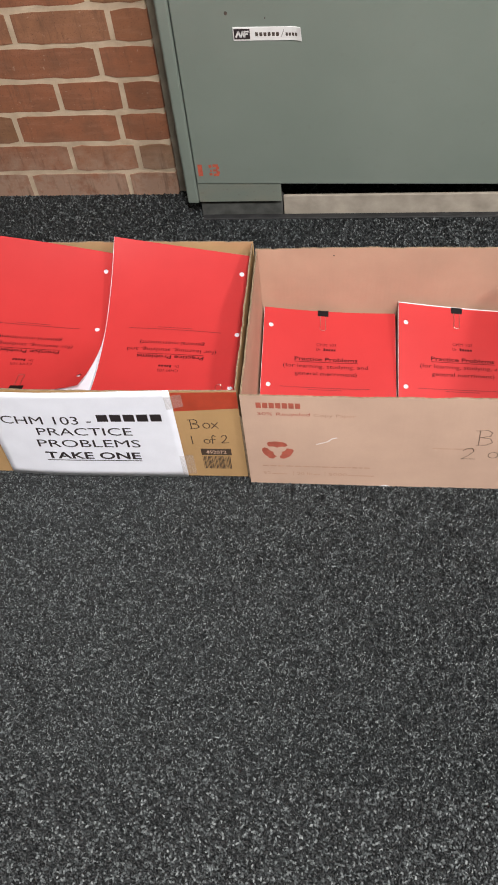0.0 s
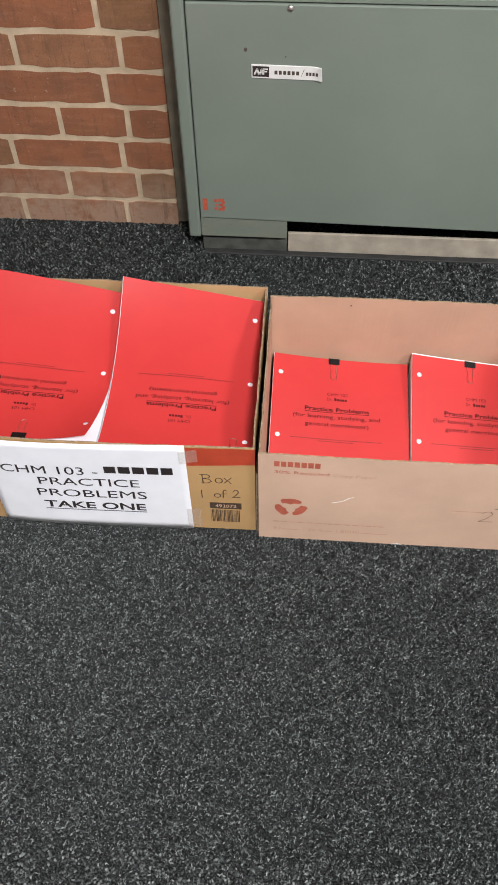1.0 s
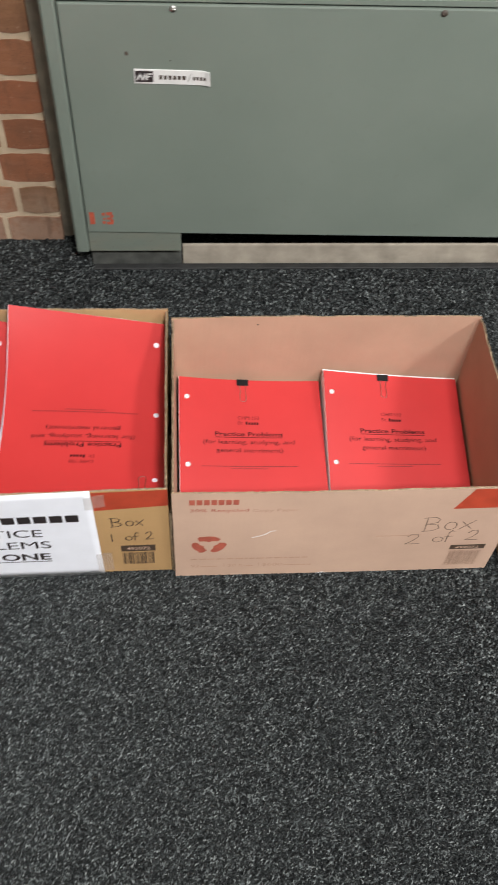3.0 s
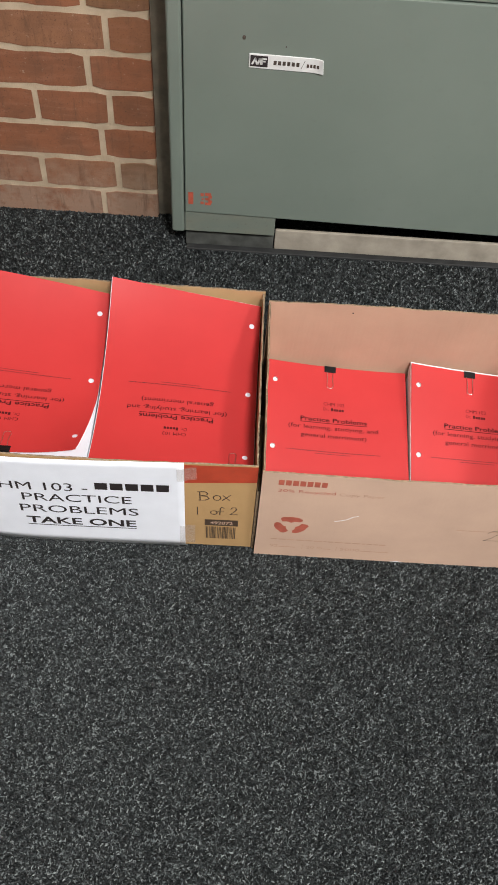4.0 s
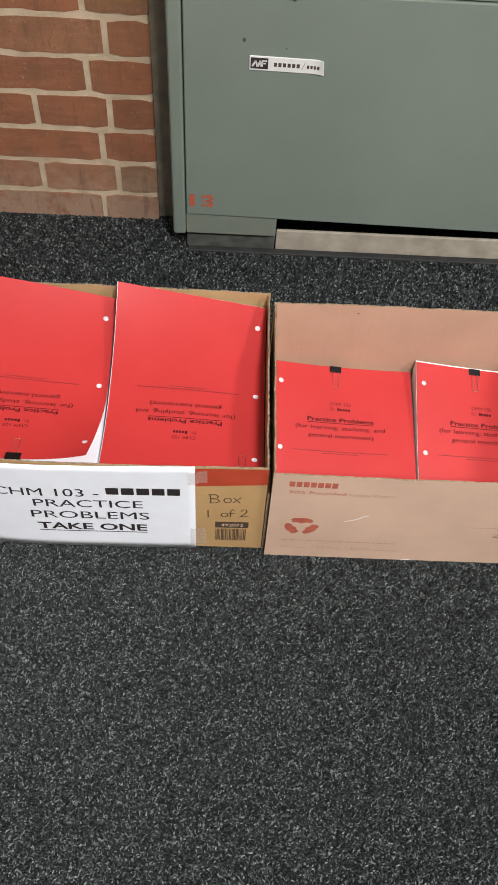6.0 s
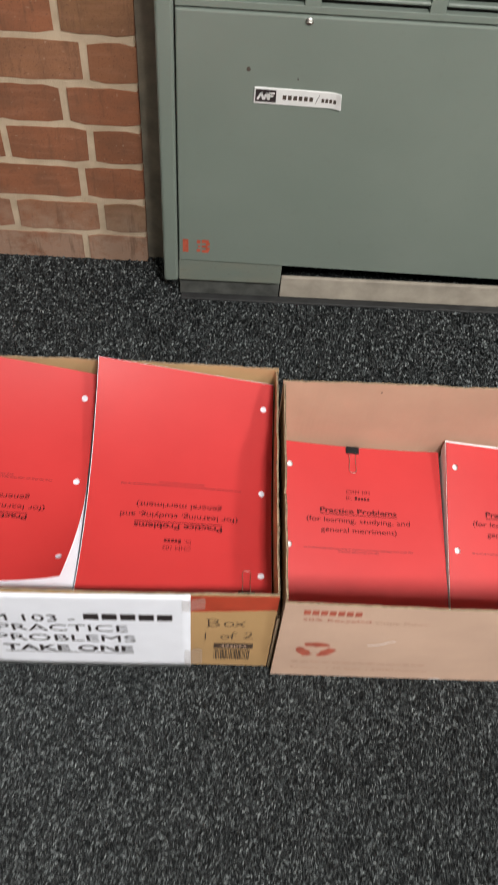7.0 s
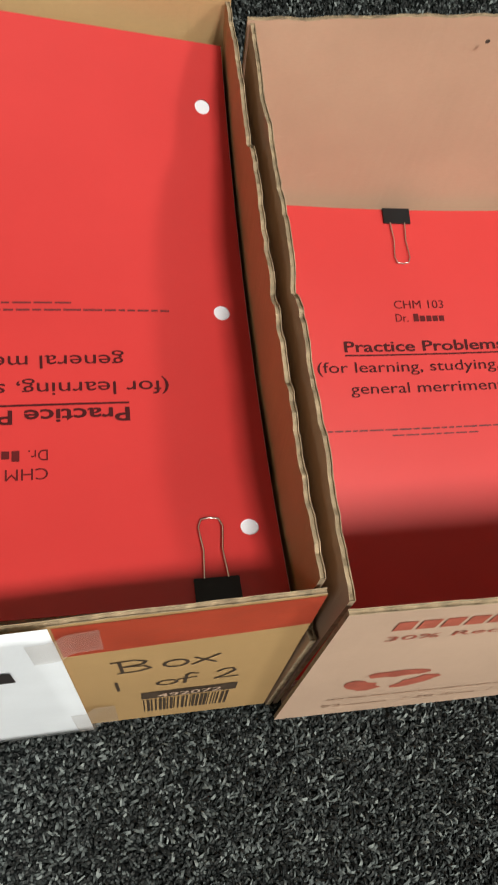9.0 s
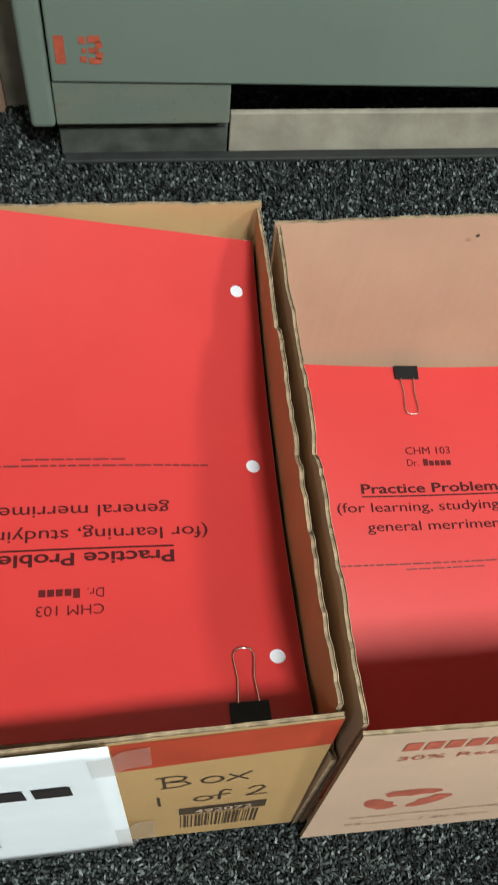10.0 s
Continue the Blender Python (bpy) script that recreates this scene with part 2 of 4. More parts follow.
def flat_text(body, bold=0.0):
    """Triangles of a line of writing, scaled to the unit square: (verts, tris)."""
    cu = bpy.data.curves.new("writing", "FONT")
    cu.body, cu.offset, cu.resolution_u = body, bold, 3
    ob = bpy.data.objects.new("writing", cu)
    scene.collection.objects.link(ob)
    dg = bpy.context.evaluated_depsgraph_get()
    me = bpy.data.meshes.new_from_object(ob.evaluated_get(dg))
    me.calc_loop_triangles()
    v = np.array([p.co[:2] for p in me.vertices])
    tris = [tuple(t.vertices) for t in me.loop_triangles]
    bpy.data.objects.remove(ob)
    bpy.data.curves.remove(cu)
    bpy.data.meshes.remove(me)
    return v, tris


def rect(a0, a1, b0, b1, n=1):
    """A flat bar, cut n times along its length."""
    vs, fs = [], []
    for i in range(n + 1):
        a = a0 + (a1 - a0) * i / n
        vs += [(a, b0), (a, b1)]
    for i in range(n):
        k = 2 * i
        fs += [(k, k + 2, k + 1), (k + 1, k + 2, k + 3)]
    return np.array(vs), fs


def placed_text(body, a0, a1, b0, b1, bold=0.0):
    """Writing whose capitals fill the box a0..a1, b0..b1; descenders hang below."""
    v, tris = flat_text(body, bold)
    cap, _ = flat_text("H", bold)
    top, low = cap[:, 1].max(), cap[:, 1].min()
    lo, hi = v[:, 0].min(), v[:, 0].max()
    out = np.empty_like(v)
    out[:, 0] = a0 + (v[:, 0] - lo) / (hi - lo) * (a1 - a0)
    out[:, 1] = b0 + (v[:, 1] - low) / (top - low) * (b1 - b0)
    return out, tris


def stroke(points, width):
    """A pen line through the points, as flat segments with square joints."""
    vs, fs = [], []
    for (ax, ay), (bx, by) in zip(points, points[1:]):
        d = Vector((bx - ax, by - ay))
        if d.length < 1e-6:
            continue
        d.normalize()
        n, e = Vector((-d.y, d.x)) * width / 2, d * width * 0.3
        k = len(vs)
        vs += [(ax - e.x + n.x, ay - e.y + n.y), (ax - e.x - n.x, ay - e.y - n.y), (bx + e.x + n.x, by + e.y + n.y), (bx + e.x - n.x, by + e.y - n.y)]
        fs += [(k, k + 1, k + 2), (k + 2, k + 1, k + 3)]
    return np.array(vs), fs


def joined(pieces):
    vs, fs, k = [], [], 0
    for v, f in pieces:
        vs.append(np.asarray(v))
        fs += [tuple(i + k for i in t) for t in f]
        k += len(v)
    return np.concatenate(vs), fs


def laid(name, pieces, to3d, material, parent, label=""):
    """Lays flat pieces on a surface by to3d(a, b)."""
    v, f = joined(pieces if isinstance(pieces, list) else [pieces])
    me = bpy.data.meshes.new(name)
    me.from_pydata([to3d(a, b) for a, b in v], [], f)
    me.materials.append(material)
    ob = new(name, me)
    ob.parent = parent
    return tagged(ob, label)


def disc(mx, my, r, n=18):
    vs = [(mx, my)] + [(mx + r * math.cos(2 * math.pi * i / n), my + r * math.sin(2 * math.pi * i / n)) for i in range(n)]
    return np.array(vs), [(0, 1 + i, 1 + (i + 1) % n) for i in range(n)]


def arc(cx, cy, r, a0, a1, n=10, sy=1.0):
    return [(cx + r * math.cos(radians(a0 + (a1 - a0) * i / n)), cy + sy * r * math.sin(radians(a0 + (a1 - a0) * i / n))) for i in range(n + 1)]


# ---- the setting ----
FRONT_Y, WALL_Y = 1.586, 1.670
GAP_L, CAB_L = -0.2055, -0.172

floor = link_mesh("floor", box_bm(-6, 6, -1.7, 2.2, -0.06, -0.003), CARPET_BASE)
tagged(floor, "dark charcoal flecked loop-pile carpet floor", "floor", kind="structure")
ceiling = link_mesh("ceiling", box_bm(-6, 6, -1.7, 2.2, 2.7, 2.8), CEILING_WHITE)
tagged(ceiling, "plain white corridor ceiling", "ceiling", kind="structure")
for nm, b in (("wall_south", (-6, 6, -1.8, -1.7, -0.06, 2.8)), ("wall_east", (6, 6.1, -1.8, 2.2, -0.06, 2.8)), ("wall_west", (-6.1, -6, -1.8, 2.2, -0.06, 2.8))):
    tagged(link_mesh(nm, box_bm(*b), WALL_PAINT), "plain cream painted corridor wall", "wall", kind="structure")
tagged(link_mesh("wall_recess", box_bm(GAP_L - 0.1, 6, 1.95, 2.2, -0.06, 2.7), WALL_PAINT), "plain wall at the back of the heater recess", "wall", kind="structure")

wall = link_mesh("wall_north", box_bm(-6, GAP_L - 0.0008, WALL_Y + 0.0012, 1.95, -0.06, 2.7, 0.003), MORTAR)
tagged(wall, "red brick wall with cream mortar joints", "wall", kind="structure")

# strip added in the open gap; its brown stands in for light reaching inside
tagged(link_mesh("trim", box_bm(GAP_L + 0.0005, CAB_L + 0.003, 1.676, 1.69, 0.0, 0.72), make_plain("gap_brown", (0.22, 0.195, 0.15), 0.9, 0.3, 30, 400)), "brown strip added in the dark gap beside the heater", "trim", kind="structure")

for px, py, pz, watts in PANELS:
    lamp = thing("ceiling_light", "white recessed fluorescent ceiling light panel", "ceiling light", group="corridor ceiling lights")
    part("frame", box_bm(px - 0.30, px + 0.30, py - 0.27, py + 0.27, pz + 0.012, 2.7, 0.004), CEILING_WHITE, lamp)
    part("diffuser", box_bm(px - 0.27, px + 0.27, py - 0.24, py + 0.24, pz + 0.002, pz + 0.012), GLOW, lamp)


# ---- heater cabinet ----
CAB_R, CAB_TOP = 1.75, 0.72
DOOR_L, DOOR_Z0, DOOR_Z1 = -0.1475, 0.0860, 0.4895
cab = thing("heater_cabinet", "grey-green enamelled steel wall heater cabinet in a brick recess", "heater")
part("body", box_bm(CAB_L + 0.004, CAB_R, FRONT_Y + 0.012, 1.94, 0.088, CAB_TOP - 0.002, 0.003), ENAMEL, cab)
part("corner_post", box_bm(CAB_L, DOOR_L - 0.0018, FRONT_Y, FRONT_Y + 0.06, 0.040, CAB_TOP, 0.0045, 3), ENAMEL, cab)


def door_bm():
    bm = box_bm(DOOR_L, CAB_R - 0.03, FRONT_Y - 0.001, FRONT_Y + 0.011, DOOR_Z0, DOOR_Z1, 0.0022, 2)
    for v in bm.verts:
        if v.co.z < DOOR_Z0 + 0.01:
            v.co.z += 0.0025 - 0.016 * max(0.0, v.co.x - 0.015) / 0.8
    return bm


door = part("access_panel", door_bm(), ENAMEL, cab)
part("bottom_flange", box_bm(DOOR_L - 0.001, 0.0128, FRONT_Y + 0.002, FRONT_Y + 0.012, 0.0425, DOOR_Z0 + 0.001, 0.0015), SCUFFED, cab, "scuffed lower flange")
part("kick_strip", box_bm(-0.1485, 0.0130, 1.5985, 1.63, 0.0, 0.034, 0.002), DARK_STRIP, cab, "dusty dark kick strip")
part("plinth", box_bm(0.0150, CAB_R, 1.6005, 1.607, 0.0, 0.0450, 0.0015), CONCRETE, cab, "bare beige plinth")
part("edge_strip", box_bm(-0.146, CAB_R, 1.5840, 1.5975, 0.0, 0.0050, 0.0022, 3), RUBBER, cab, "dull dark floor edging strip")
# dark sheets added under the cabinet to paint the shade of the toe gap
part("gap_shade_back", box_bm(-0.16, CAB_R, 1.70, 1.71, 0.0, 0.088), GAP_SHADE, cab)
part("gap_shade_side", box_bm(CAB_L + 0.006, CAB_L + 0.014, 1.63, 1.93, 0.0, 0.088), GAP_SHADE, cab)

# grille over the panel: a frame with slots and a slat between each two
GX0, GPITCH, GW, GZ0, ROWS_N, ZP, ZH = -0.1240, 0.1447, 0.1265, 0.5015, 9, 0.0122, 0.0078
grille = part("grille_frame", box_bm(DOOR_L, CAB_R - 0.03, FRONT_Y, FRONT_Y + 0.010, DOOR_Z1 + 0.0028, GZ0, 0.001), ENAMEL, cab)
part("grille_top", box_bm(DOOR_L, CAB_R - 0.03, FRONT_Y, FRONT_Y + 0.010, GZ0 + ROWS_N * ZP - (ZP - ZH), CAB_TOP, 0.001), ENAMEL, cab)
GZ1 = GZ0 + ROWS_N * ZP - (ZP - ZH)
n_groups = 12
for i in range(n_groups + 1):
    a = DOOR_L if i == 0 else GX0 + (i - 1) * GPITCH + GW
    b = GX0 + i * GPITCH if i < n_groups else CAB_R - 0.03
    part("grille_post", box_bm(a, b, FRONT_Y, FRONT_Y + 0.010, GZ0, GZ1), ENAMEL, cab)
slat_mesh = None
for i in range(n_groups):
    for k in range(ROWS_N - 1):
        if slat_mesh is None:
            s = part("slat", box_bm(0, GW, -0.005, 0.006, 0, ZP - ZH, 0.0012, 1), ENAMEL, cab)
            slat_mesh = s.data
        else:
            s = new("slat", slat_mesh)
            s.parent = cab
        s.location = (GX0 + i * GPITCH, FRONT_Y + 0.005, GZ0 + k * ZP + ZH)
# near-black sheet close behind the slats paints the shade in the slots
part("grille_shade_sheet", box_bm(DOOR_L, CAB_R - 0.04, FRONT_Y + 0.0105, FRONT_Y + 0.0115, GZ0 - 0.004, GZ1 + 0.004), GAP_SHADE, cab)


def screw_bm(x, z):
    bm = bmesh.new()
    r = bmesh.ops.create_uvsphere(bm, u_segments=16, v_segments=8, radius=0.0050)
    for v in bm.verts:
        v.co = Vector((x + v.co.x, FRONT_Y - 0.001 + v.co.y * 0.55, z + v.co.z))
    box_bm(x - 0.0042, x + 0.0042, FRONT_Y - 0.0042, FRONT_Y - 0.0032, z - 0.0005, z + 0.0005, bm=bm)
    return bm


for sx in (0.0097, 0.388):
    part("screw", screw_bm(sx, 0.4835), STEEL if sx < 0.1 else RUST, cab, "bright steel screw" if sx < 0.1 else "dark rusted screw", True)
for sx, sz, r in ((-0.0581, 0.4182, 0.0028), (0.0040, 0.4080, 0.0012)):
    bm = bmesh.new()
    bmesh.ops.create_uvsphere(bm, u_segments=10, v_segments=6, radius=r)
    for v in bm.verts:
        v.co = Vector((sx + v.co.x, FRONT_Y - 0.001 + v.co.y * 0.3, sz + v.co.z * 1.2))
    part("rust_spot", bm, RUST, cab)


def on_cab(a, b):
    return (a, FRONT_Y - 0.0016, b)


def plate_bm():
    bm = box_bm(-0.0494, 0.0605, FRONT_Y - 0.0028, FRONT_Y - 0.001, 0.3725, 0.3955, 0.0006, 1)
    bmesh.ops.subdivide_edges(bm, edges=[e for e in bm.edges if abs(e.verts[0].co.x - e.verts[1].co.x) > 0.05], cuts=16)
    for v in bm.verts:
        v.co.z -= 0.02 * (v.co.x + 0.0494)
        t = max(0.0, (v.co.x - 0.045) / 0.0155)
        v.co.y -= 0.004 * t * t
        v.co.x += 0.002 * t if v.co.z < 0.38 else 0
    return bm


plate = part("maker_plate", plate_bm(), PLATE, cab, "silver maker's plate peeling at one end")


def on_plate(a, b):
    t = max(0.0, (a - 0.045) / 0.0155)
    return (a, FRONT_Y - 0.0031 - 0.004 * t * t, b - 0.02 * (a + 0.0494))


laid("plate_square", rect(-0.0475, -0.0215, 0.3755, 0.3930), on_plate, INK, plate)
laid("plate_mark", [stroke([(-0.0445, 0.3795), (-0.0400, 0.3885), (-0.0375, 0.3795)], 0.0028), stroke([(-0.0365, 0.3795), (-0.0335, 0.3885), (-0.0315, 0.3800)], 0.0028),
                    stroke([(-0.0305, 0.3795), (-0.0300, 0.3885), (-0.0240, 0.3885)], 0.0026), stroke([(-0.030, 0.3845), (-0.0255, 0.3845)], 0.0022)],
     lambda a, b: tuple(Vector(on_plate(a, b)) - Vector((0, 0.0002, 0))), PLATE, plate)
bars = [rect(-0.0130 + i * 0.0068, -0.0130 + i * 0.0068 + 0.0046, 0.3805, 0.3870) for i in range(6)]
bars += [rect(0.0365 + i * 0.0050, 0.0365 + i * 0.0050 + 0.0034, 0.3805, 0.3860, 2) for i in range(4)]
bars.append(stroke([(0.0290, 0.3785), (0.0335, 0.3910)], 0.0007))
laid("plate_bars", bars, on_plate, RUST, plate)

# stencilled 13 with bridges
st = [rect(-0.1415, -0.1330, 0.1070, 0.1330, 3), rect(-0.1205, -0.1150, 0.1082, 0.1138), rect(-0.1205, -0.1150, 0.1255, 0.1320), rect(-0.1185, -0.1150, 0.1170, 0.1212), rect(-0.1128, -0.1025, 0.1265, 0.1330),
      rect(-0.1128, -0.1025, 0.1068, 0.1125), rect(-0.1128, -0.1040, 0.1172, 0.1218), rect(-0.1068, -0.1008, 0.1218, 0.1275), rect(-0.1068, -0.1008, 0.1112, 0.1176)]
laid("stencil_number", st, on_cab, STENCIL, cab, "faded orange stencilled number")


# ---- cardboard boxes ----
def panel_bm(p0, p1, h, inward, seed, ragged=0.0015, bulge=0.0, dips=(), n=90, nz=6, thick=0.0022, z0=0.0015, lean=0.0, wobble=0.0008):
    """An upright board from p0 to p1, with an uneven top edge. inward: unit vector to the inside. dips: (centre, half width, depth) along it."""
    bm = bmesh.new()
    inward = Vector((*inward, 0))
    rng = random.Random(seed)
    off = rng.random() * 50
    rows = {}
    for side in (0, 1):
        for i in range(n + 1):
            t = i / n
            top = h + ragged * 2 * noise.noise((t * 14 + off, 0.3, 0)) + ragged * noise.noise((t * 60 + off, 4.3, 0)) + ragged * 0.7 * noise.noise((t * 170 + off, 1.3, 0))
            for c, w, d in dips:
                top -= d * max(0.0, 1 - abs(t - c) / w)
            for k in range(nz + 1):
                f = k / nz
                z = z0 + (top - z0) * f
                out = bulge * math.sin(math.pi * t) * (0.25 + 0.75 * f) - lean * f
                wob = wobble * (noise.noise((t * 8 + off, f * 3, 7)) + 0.5 * noise.noise((t * 40 + off, f * 5, 2))) * f
                base = Vector((p0[0] + (p1[0] - p0[0]) * t, p0[1] + (p1[1] - p0[1]) * t, z))
                rows[side, i, k] = bm.verts.new(base - inward * (out + wob) + inward * thick * side)
                if k == nz:
                    for lo in (2, 3):
                        a = 0.15 if (side == 0) else 0.85
                        if lo == 2 + side:
                            rows[lo, i, k] = bm.verts.new(base - inward * (out + wob) + inward * thick * a)
                            rows[lo + 2, i, k] = bm.verts.new(base - inward * (out + wob) + inward * thick * (a + (0.05 if side == 0 else -0.05)) - Vector((0, 0, 0.0007 + 0.0005 * (i % 2))))
    for i in range(n):
        for k in range(nz):
            for side in (0, 1):
                f = bm.faces.new([rows[side, i, k], rows[side, i + 1, k], rows[side, i + 1, k + 1], rows[side, i, k + 1]])
                f.material_index = side
        for a, b, mi in ((0, 2, 2), (2, 4, 2), (4, 5, 2), (5, 3, 2), (3, 1, 2)):
            f = bm.faces.new([rows[a, i, nz], rows[a, i + 1, nz], rows[b, i + 1, nz], rows[b, i, nz]])
            f.material_index = mi
        bm.faces.new([rows[0, i, 0], rows[0, i + 1, 0], rows[1, i + 1, 0], rows[1, i, 0]])
    for i in (0, n):
        for k in range(nz):
            f = bm.faces.new([rows[0, i, k], rows[0, i, k + 1], rows[1, i, k + 1], rows[1, i, k]])
            f.material_index = 2
    return bm


def carton(x0, x1, y0, y1, h, label, outer, inner, seed, side_l, side_r, bulge=0.004, bow_l=0.0, front_z=0.0015, front_lean=0.0):
    ob = thing("cardboard_box", label, "box", group="cartons of booklets")
    mats = [outer, inner, KRAFT_EDGE]
    part("front_panel", panel_bm((x0, y0), (x1, y0), h, (0, 1), seed, 0.0007, bulge, wobble=0.0001, z0=front_z, lean=front_lean), mats, ob)
    part("back_panel", panel_bm((x0, y1), (x1, y1), h + 0.001, (0, -1), seed + 1, 0.0010, 0.002), mats, ob)
    part("side_panel", panel_bm((x0 + 0.0008, y0 + 0.0045 + front_lean), (x0 + 0.0008, y1 - 0.0045), h, (1, 0), seed + 2, 0.0014, bow_l, side_l, wobble=0.0009), mats, ob)
    part("side_panel", panel_bm((x1 - 0.0008, y0 + 0.0045 + front_lean), (x1 - 0.0008, y1 - 0.0045), h, (-1, 0), seed + 3, 0.0017, 0.0, side_r, wobble=0.0009), mats, ob)
    part("bottom_panel", box_bm(x0 + 0.0052, x1 - 0.0052, y0 + 0.0045, y1 - 0.0045, 0.0015, 0.0055), mats[1], ob)
    return ob


LX0, LX1, LY0, LY1, LH = -0.4565, -0.0052, 0.977, 1.2810, 0.2150
RX0, RX1, RY0, RY1, RH = 0.0000, 0.4460, 0.968, 1.2615, 0.2175
FRONT_LEAN = 0.0042
box_l = carton(LX0, LX1, LY0, LY1, LH, "open tan cardboard copy-paper carton full of red booklets", KRAFT, KRAFT_BACK, 11, ((0.55, 0.04, 0.006), (0.78, 0.03, 0.004)),
               ((0.70, 0.02, 0.005), (0.42, 0.03, 0.007), (0.28, 0.02, 0.004)), bow_l=0.010, front_z=0.0045, front_lean=FRONT_LEAN)
box_r = carton(RX0, RX1, RY0, RY1, RH, "open pale pinkish cardboard copy-paper carton half full of red booklets", KRAFT_PALE, KRAFT_IN, 23, ((0.47, 0.03, 0.007),), ((0.3, 0.1, 0.002),), 0.002, front_lean=FRONT_LEAN)
# loose outer flaps at the carton corner
part("loose_flap", panel_bm((RX0 - 0.0040, RY0 + 0.0085), (RX0 - 0.0040, RY0 + 0.125), 0.172, (1, 0), 71, 0.003, 0.0, ((0.05, 0.10, 0.016),), 20, 4, 0.0030), [KRAFT_PALE, KRAFT_IN, KRAFT_EDGE], box_r)

box_far = carton(0.4700, 0.9150, 0.9700, 1.1300, 0.1100, "brown cardboard carton standing close beside the others", KRAFT, KRAFT_IN, 41, ((0.4, 0.1, 0.003),), ())
floor_plate = thing("floor_plate", "small ribbed grey metal floor cover plate on carpet", "floor plate")
part("plate", box_bm(-0.780, -0.634, 1.330, 1.398, 0.0, 0.0065, 0.0015), STEEL, floor_plate)
for i in range(9):
    part("rib", box_bm(-0.776, -0.637, 1.3335 + i * 0.0072, 1.3368 + i * 0.0072, 0.0062, 0.0082, 0.0008, 1), STEEL, floor_plate)


def bulge_at(x, z, x0, x1, h, b):
    t = (x - x0) / (x1 - x0)
    return b * math.sin(math.pi * t) * (0.25 + 0.75 * z / h) - FRONT_LEAN * z / h


def on_left(a, b, lift=0.00035):
    return (a, LY0 - bulge_at(a, b, LX0, LX1, LH, 0.004) - lift, b)


def on_right(a, b, lift=0.00030):
    return (a, RY0 - bulge_at(a, b, RX0, RX1, RH, 0.002) - lift, b)


def recycle(cx, cz, rx, rz):
    """Three thick chasing segments round a pale star."""
    out = []
    for k in range(3):
        a0 = 40 + 120 * k
        n = 9
        vs, fs = [], []
        for i in range(n + 1):
            f = i / n
            a = radians(a0 + 102 * f)
            inner = 0.29 + 0.36 * abs(2 * f - 1)
            outer = 1.0 - (0.30 if i == n else 0.10 if i == 0 else 0.0) + (0.08 if i == n - 2 else 0.0)
            vs += [(cx + rx * inner * math.cos(a), cz + rz * inner * math.sin(a)), (cx + rx * outer * math.cos(a), cz + rz * outer * math.sin(a))]
        for i in range(n):
            q = 2 * i
            fs += [(q, q + 1, q + 2), (q + 2, q + 1, q + 3)]
        out.append((np.array(vs), fs))
    return out


def barcode(x0, x1, z0, z1, seed):
    rng, out, x = random.Random(seed), [], x0
    while x < x1 - 0.002:
        w = rng.choice((0.0005, 0.0008, 0.0013))
        out.append(rect(x, x + w, z0, z1))
        x += w + rng.choice((0.0006, 0.0009, 0.0013))
    return out


def digits_bar(x0, x1, z0, z1):
    return rect(x0, x1, z0, z1, 4)


def letter_b(x, z, w, h):
    return [[(x, z + h), (x + 0.06 * w, z)], [(x - 0.25 * w, z + 0.96 * h), (x + 0.5 * w, z + 1.02 * h), (x + 0.85 * w, z + 0.85 * h), (x + 0.75 * w, z + 0.62 * h), (x + 0.1 * w, z + 0.52 * h)],
            [(x + 0.1 * w, z + 0.52 * h), (x + 0.8 * w, z + 0.45 * h), (x + w, z + 0.2 * h), (x + 0.6 * w, z + 0.02 * h), (x - 0.1 * w, z - 0.02 * h)]]


def letter_o(x, z, w, h):
    return [arc(x + w / 2, z + h / 2, w / 2, 80, 445, 12, h / w)]


def letter_x(x, z, w, h):
    return [[(x, z + h), (x + w, z)], [(x - 0.1 * w, z), (x + 1.1 * w, z + 1.15 * h)]]


def letter_f(x, z, w, h):
    return [[(x + w, z + 0.95 * h), (x + 0.65 * w, z + 1.08 * h), (x + 0.42 * w, z + 0.9 * h), (x + 0.36 * w, z)], [(x, z + 0.5 * h), (x + 0.95 * w, z + 0.56 * h)]]


def figure_2(x, z, w, h):
    return [[(x, z + 0.78 * h), (x + 0.25 * w, z + h), (x + 0.65 * w, z + h), (x + 0.8 * w, z + 0.75 * h), (x + 0.45 * w, z + 0.35 * h), (x - 0.05 * w, z + 0.02 * h), (x + w, z + 0.04 * h)]]


def figure_1(x, z, w, h):
    return [[(x, z + h), (x + 0.1 * w, z)]]


def handwriting(lines, width):
    return [stroke(p, width) for p in lines]


# print on the full carton
strips = []
for i in range(8):
    a0, a1 = -0.0985 + 0.0933 * i / 8, -0.0985 + 0.0933 * (i + 1) / 8
    z = lambda a: 0.1700 + 0.0065 * (a + 0.0985) / 0.0933
    strips.append((np.array([(a0, z(a0)), (a1, z(a1)), (a0, 0.2125), (a1, 0.2125)]), [(0, 1, 2), (2, 1, 3)]))
laid("red_band", strips, lambda a, b: on_left(a, b, 0.00028), PRINT_RED, box_l, "printed red band")
pen = letter_b(-0.0790, 0.1290, 0.0125, 0.0215) + letter_o(-0.0610, 0.1300, 0.0100, 0.0125) + letter_x(-0.0480, 0.1300, 0.0090, 0.0125)
pen += figure_1(-0.0820, 0.0905, 0.004, 0.0195) + letter_o(-0.0640, 0.0925, 0.0090, 0.0100) + letter_f(-0.0545, 0.0920, 0.0085, 0.0190) + figure_2(-0.0370, 0.0935, 0.0100, 0.0190)
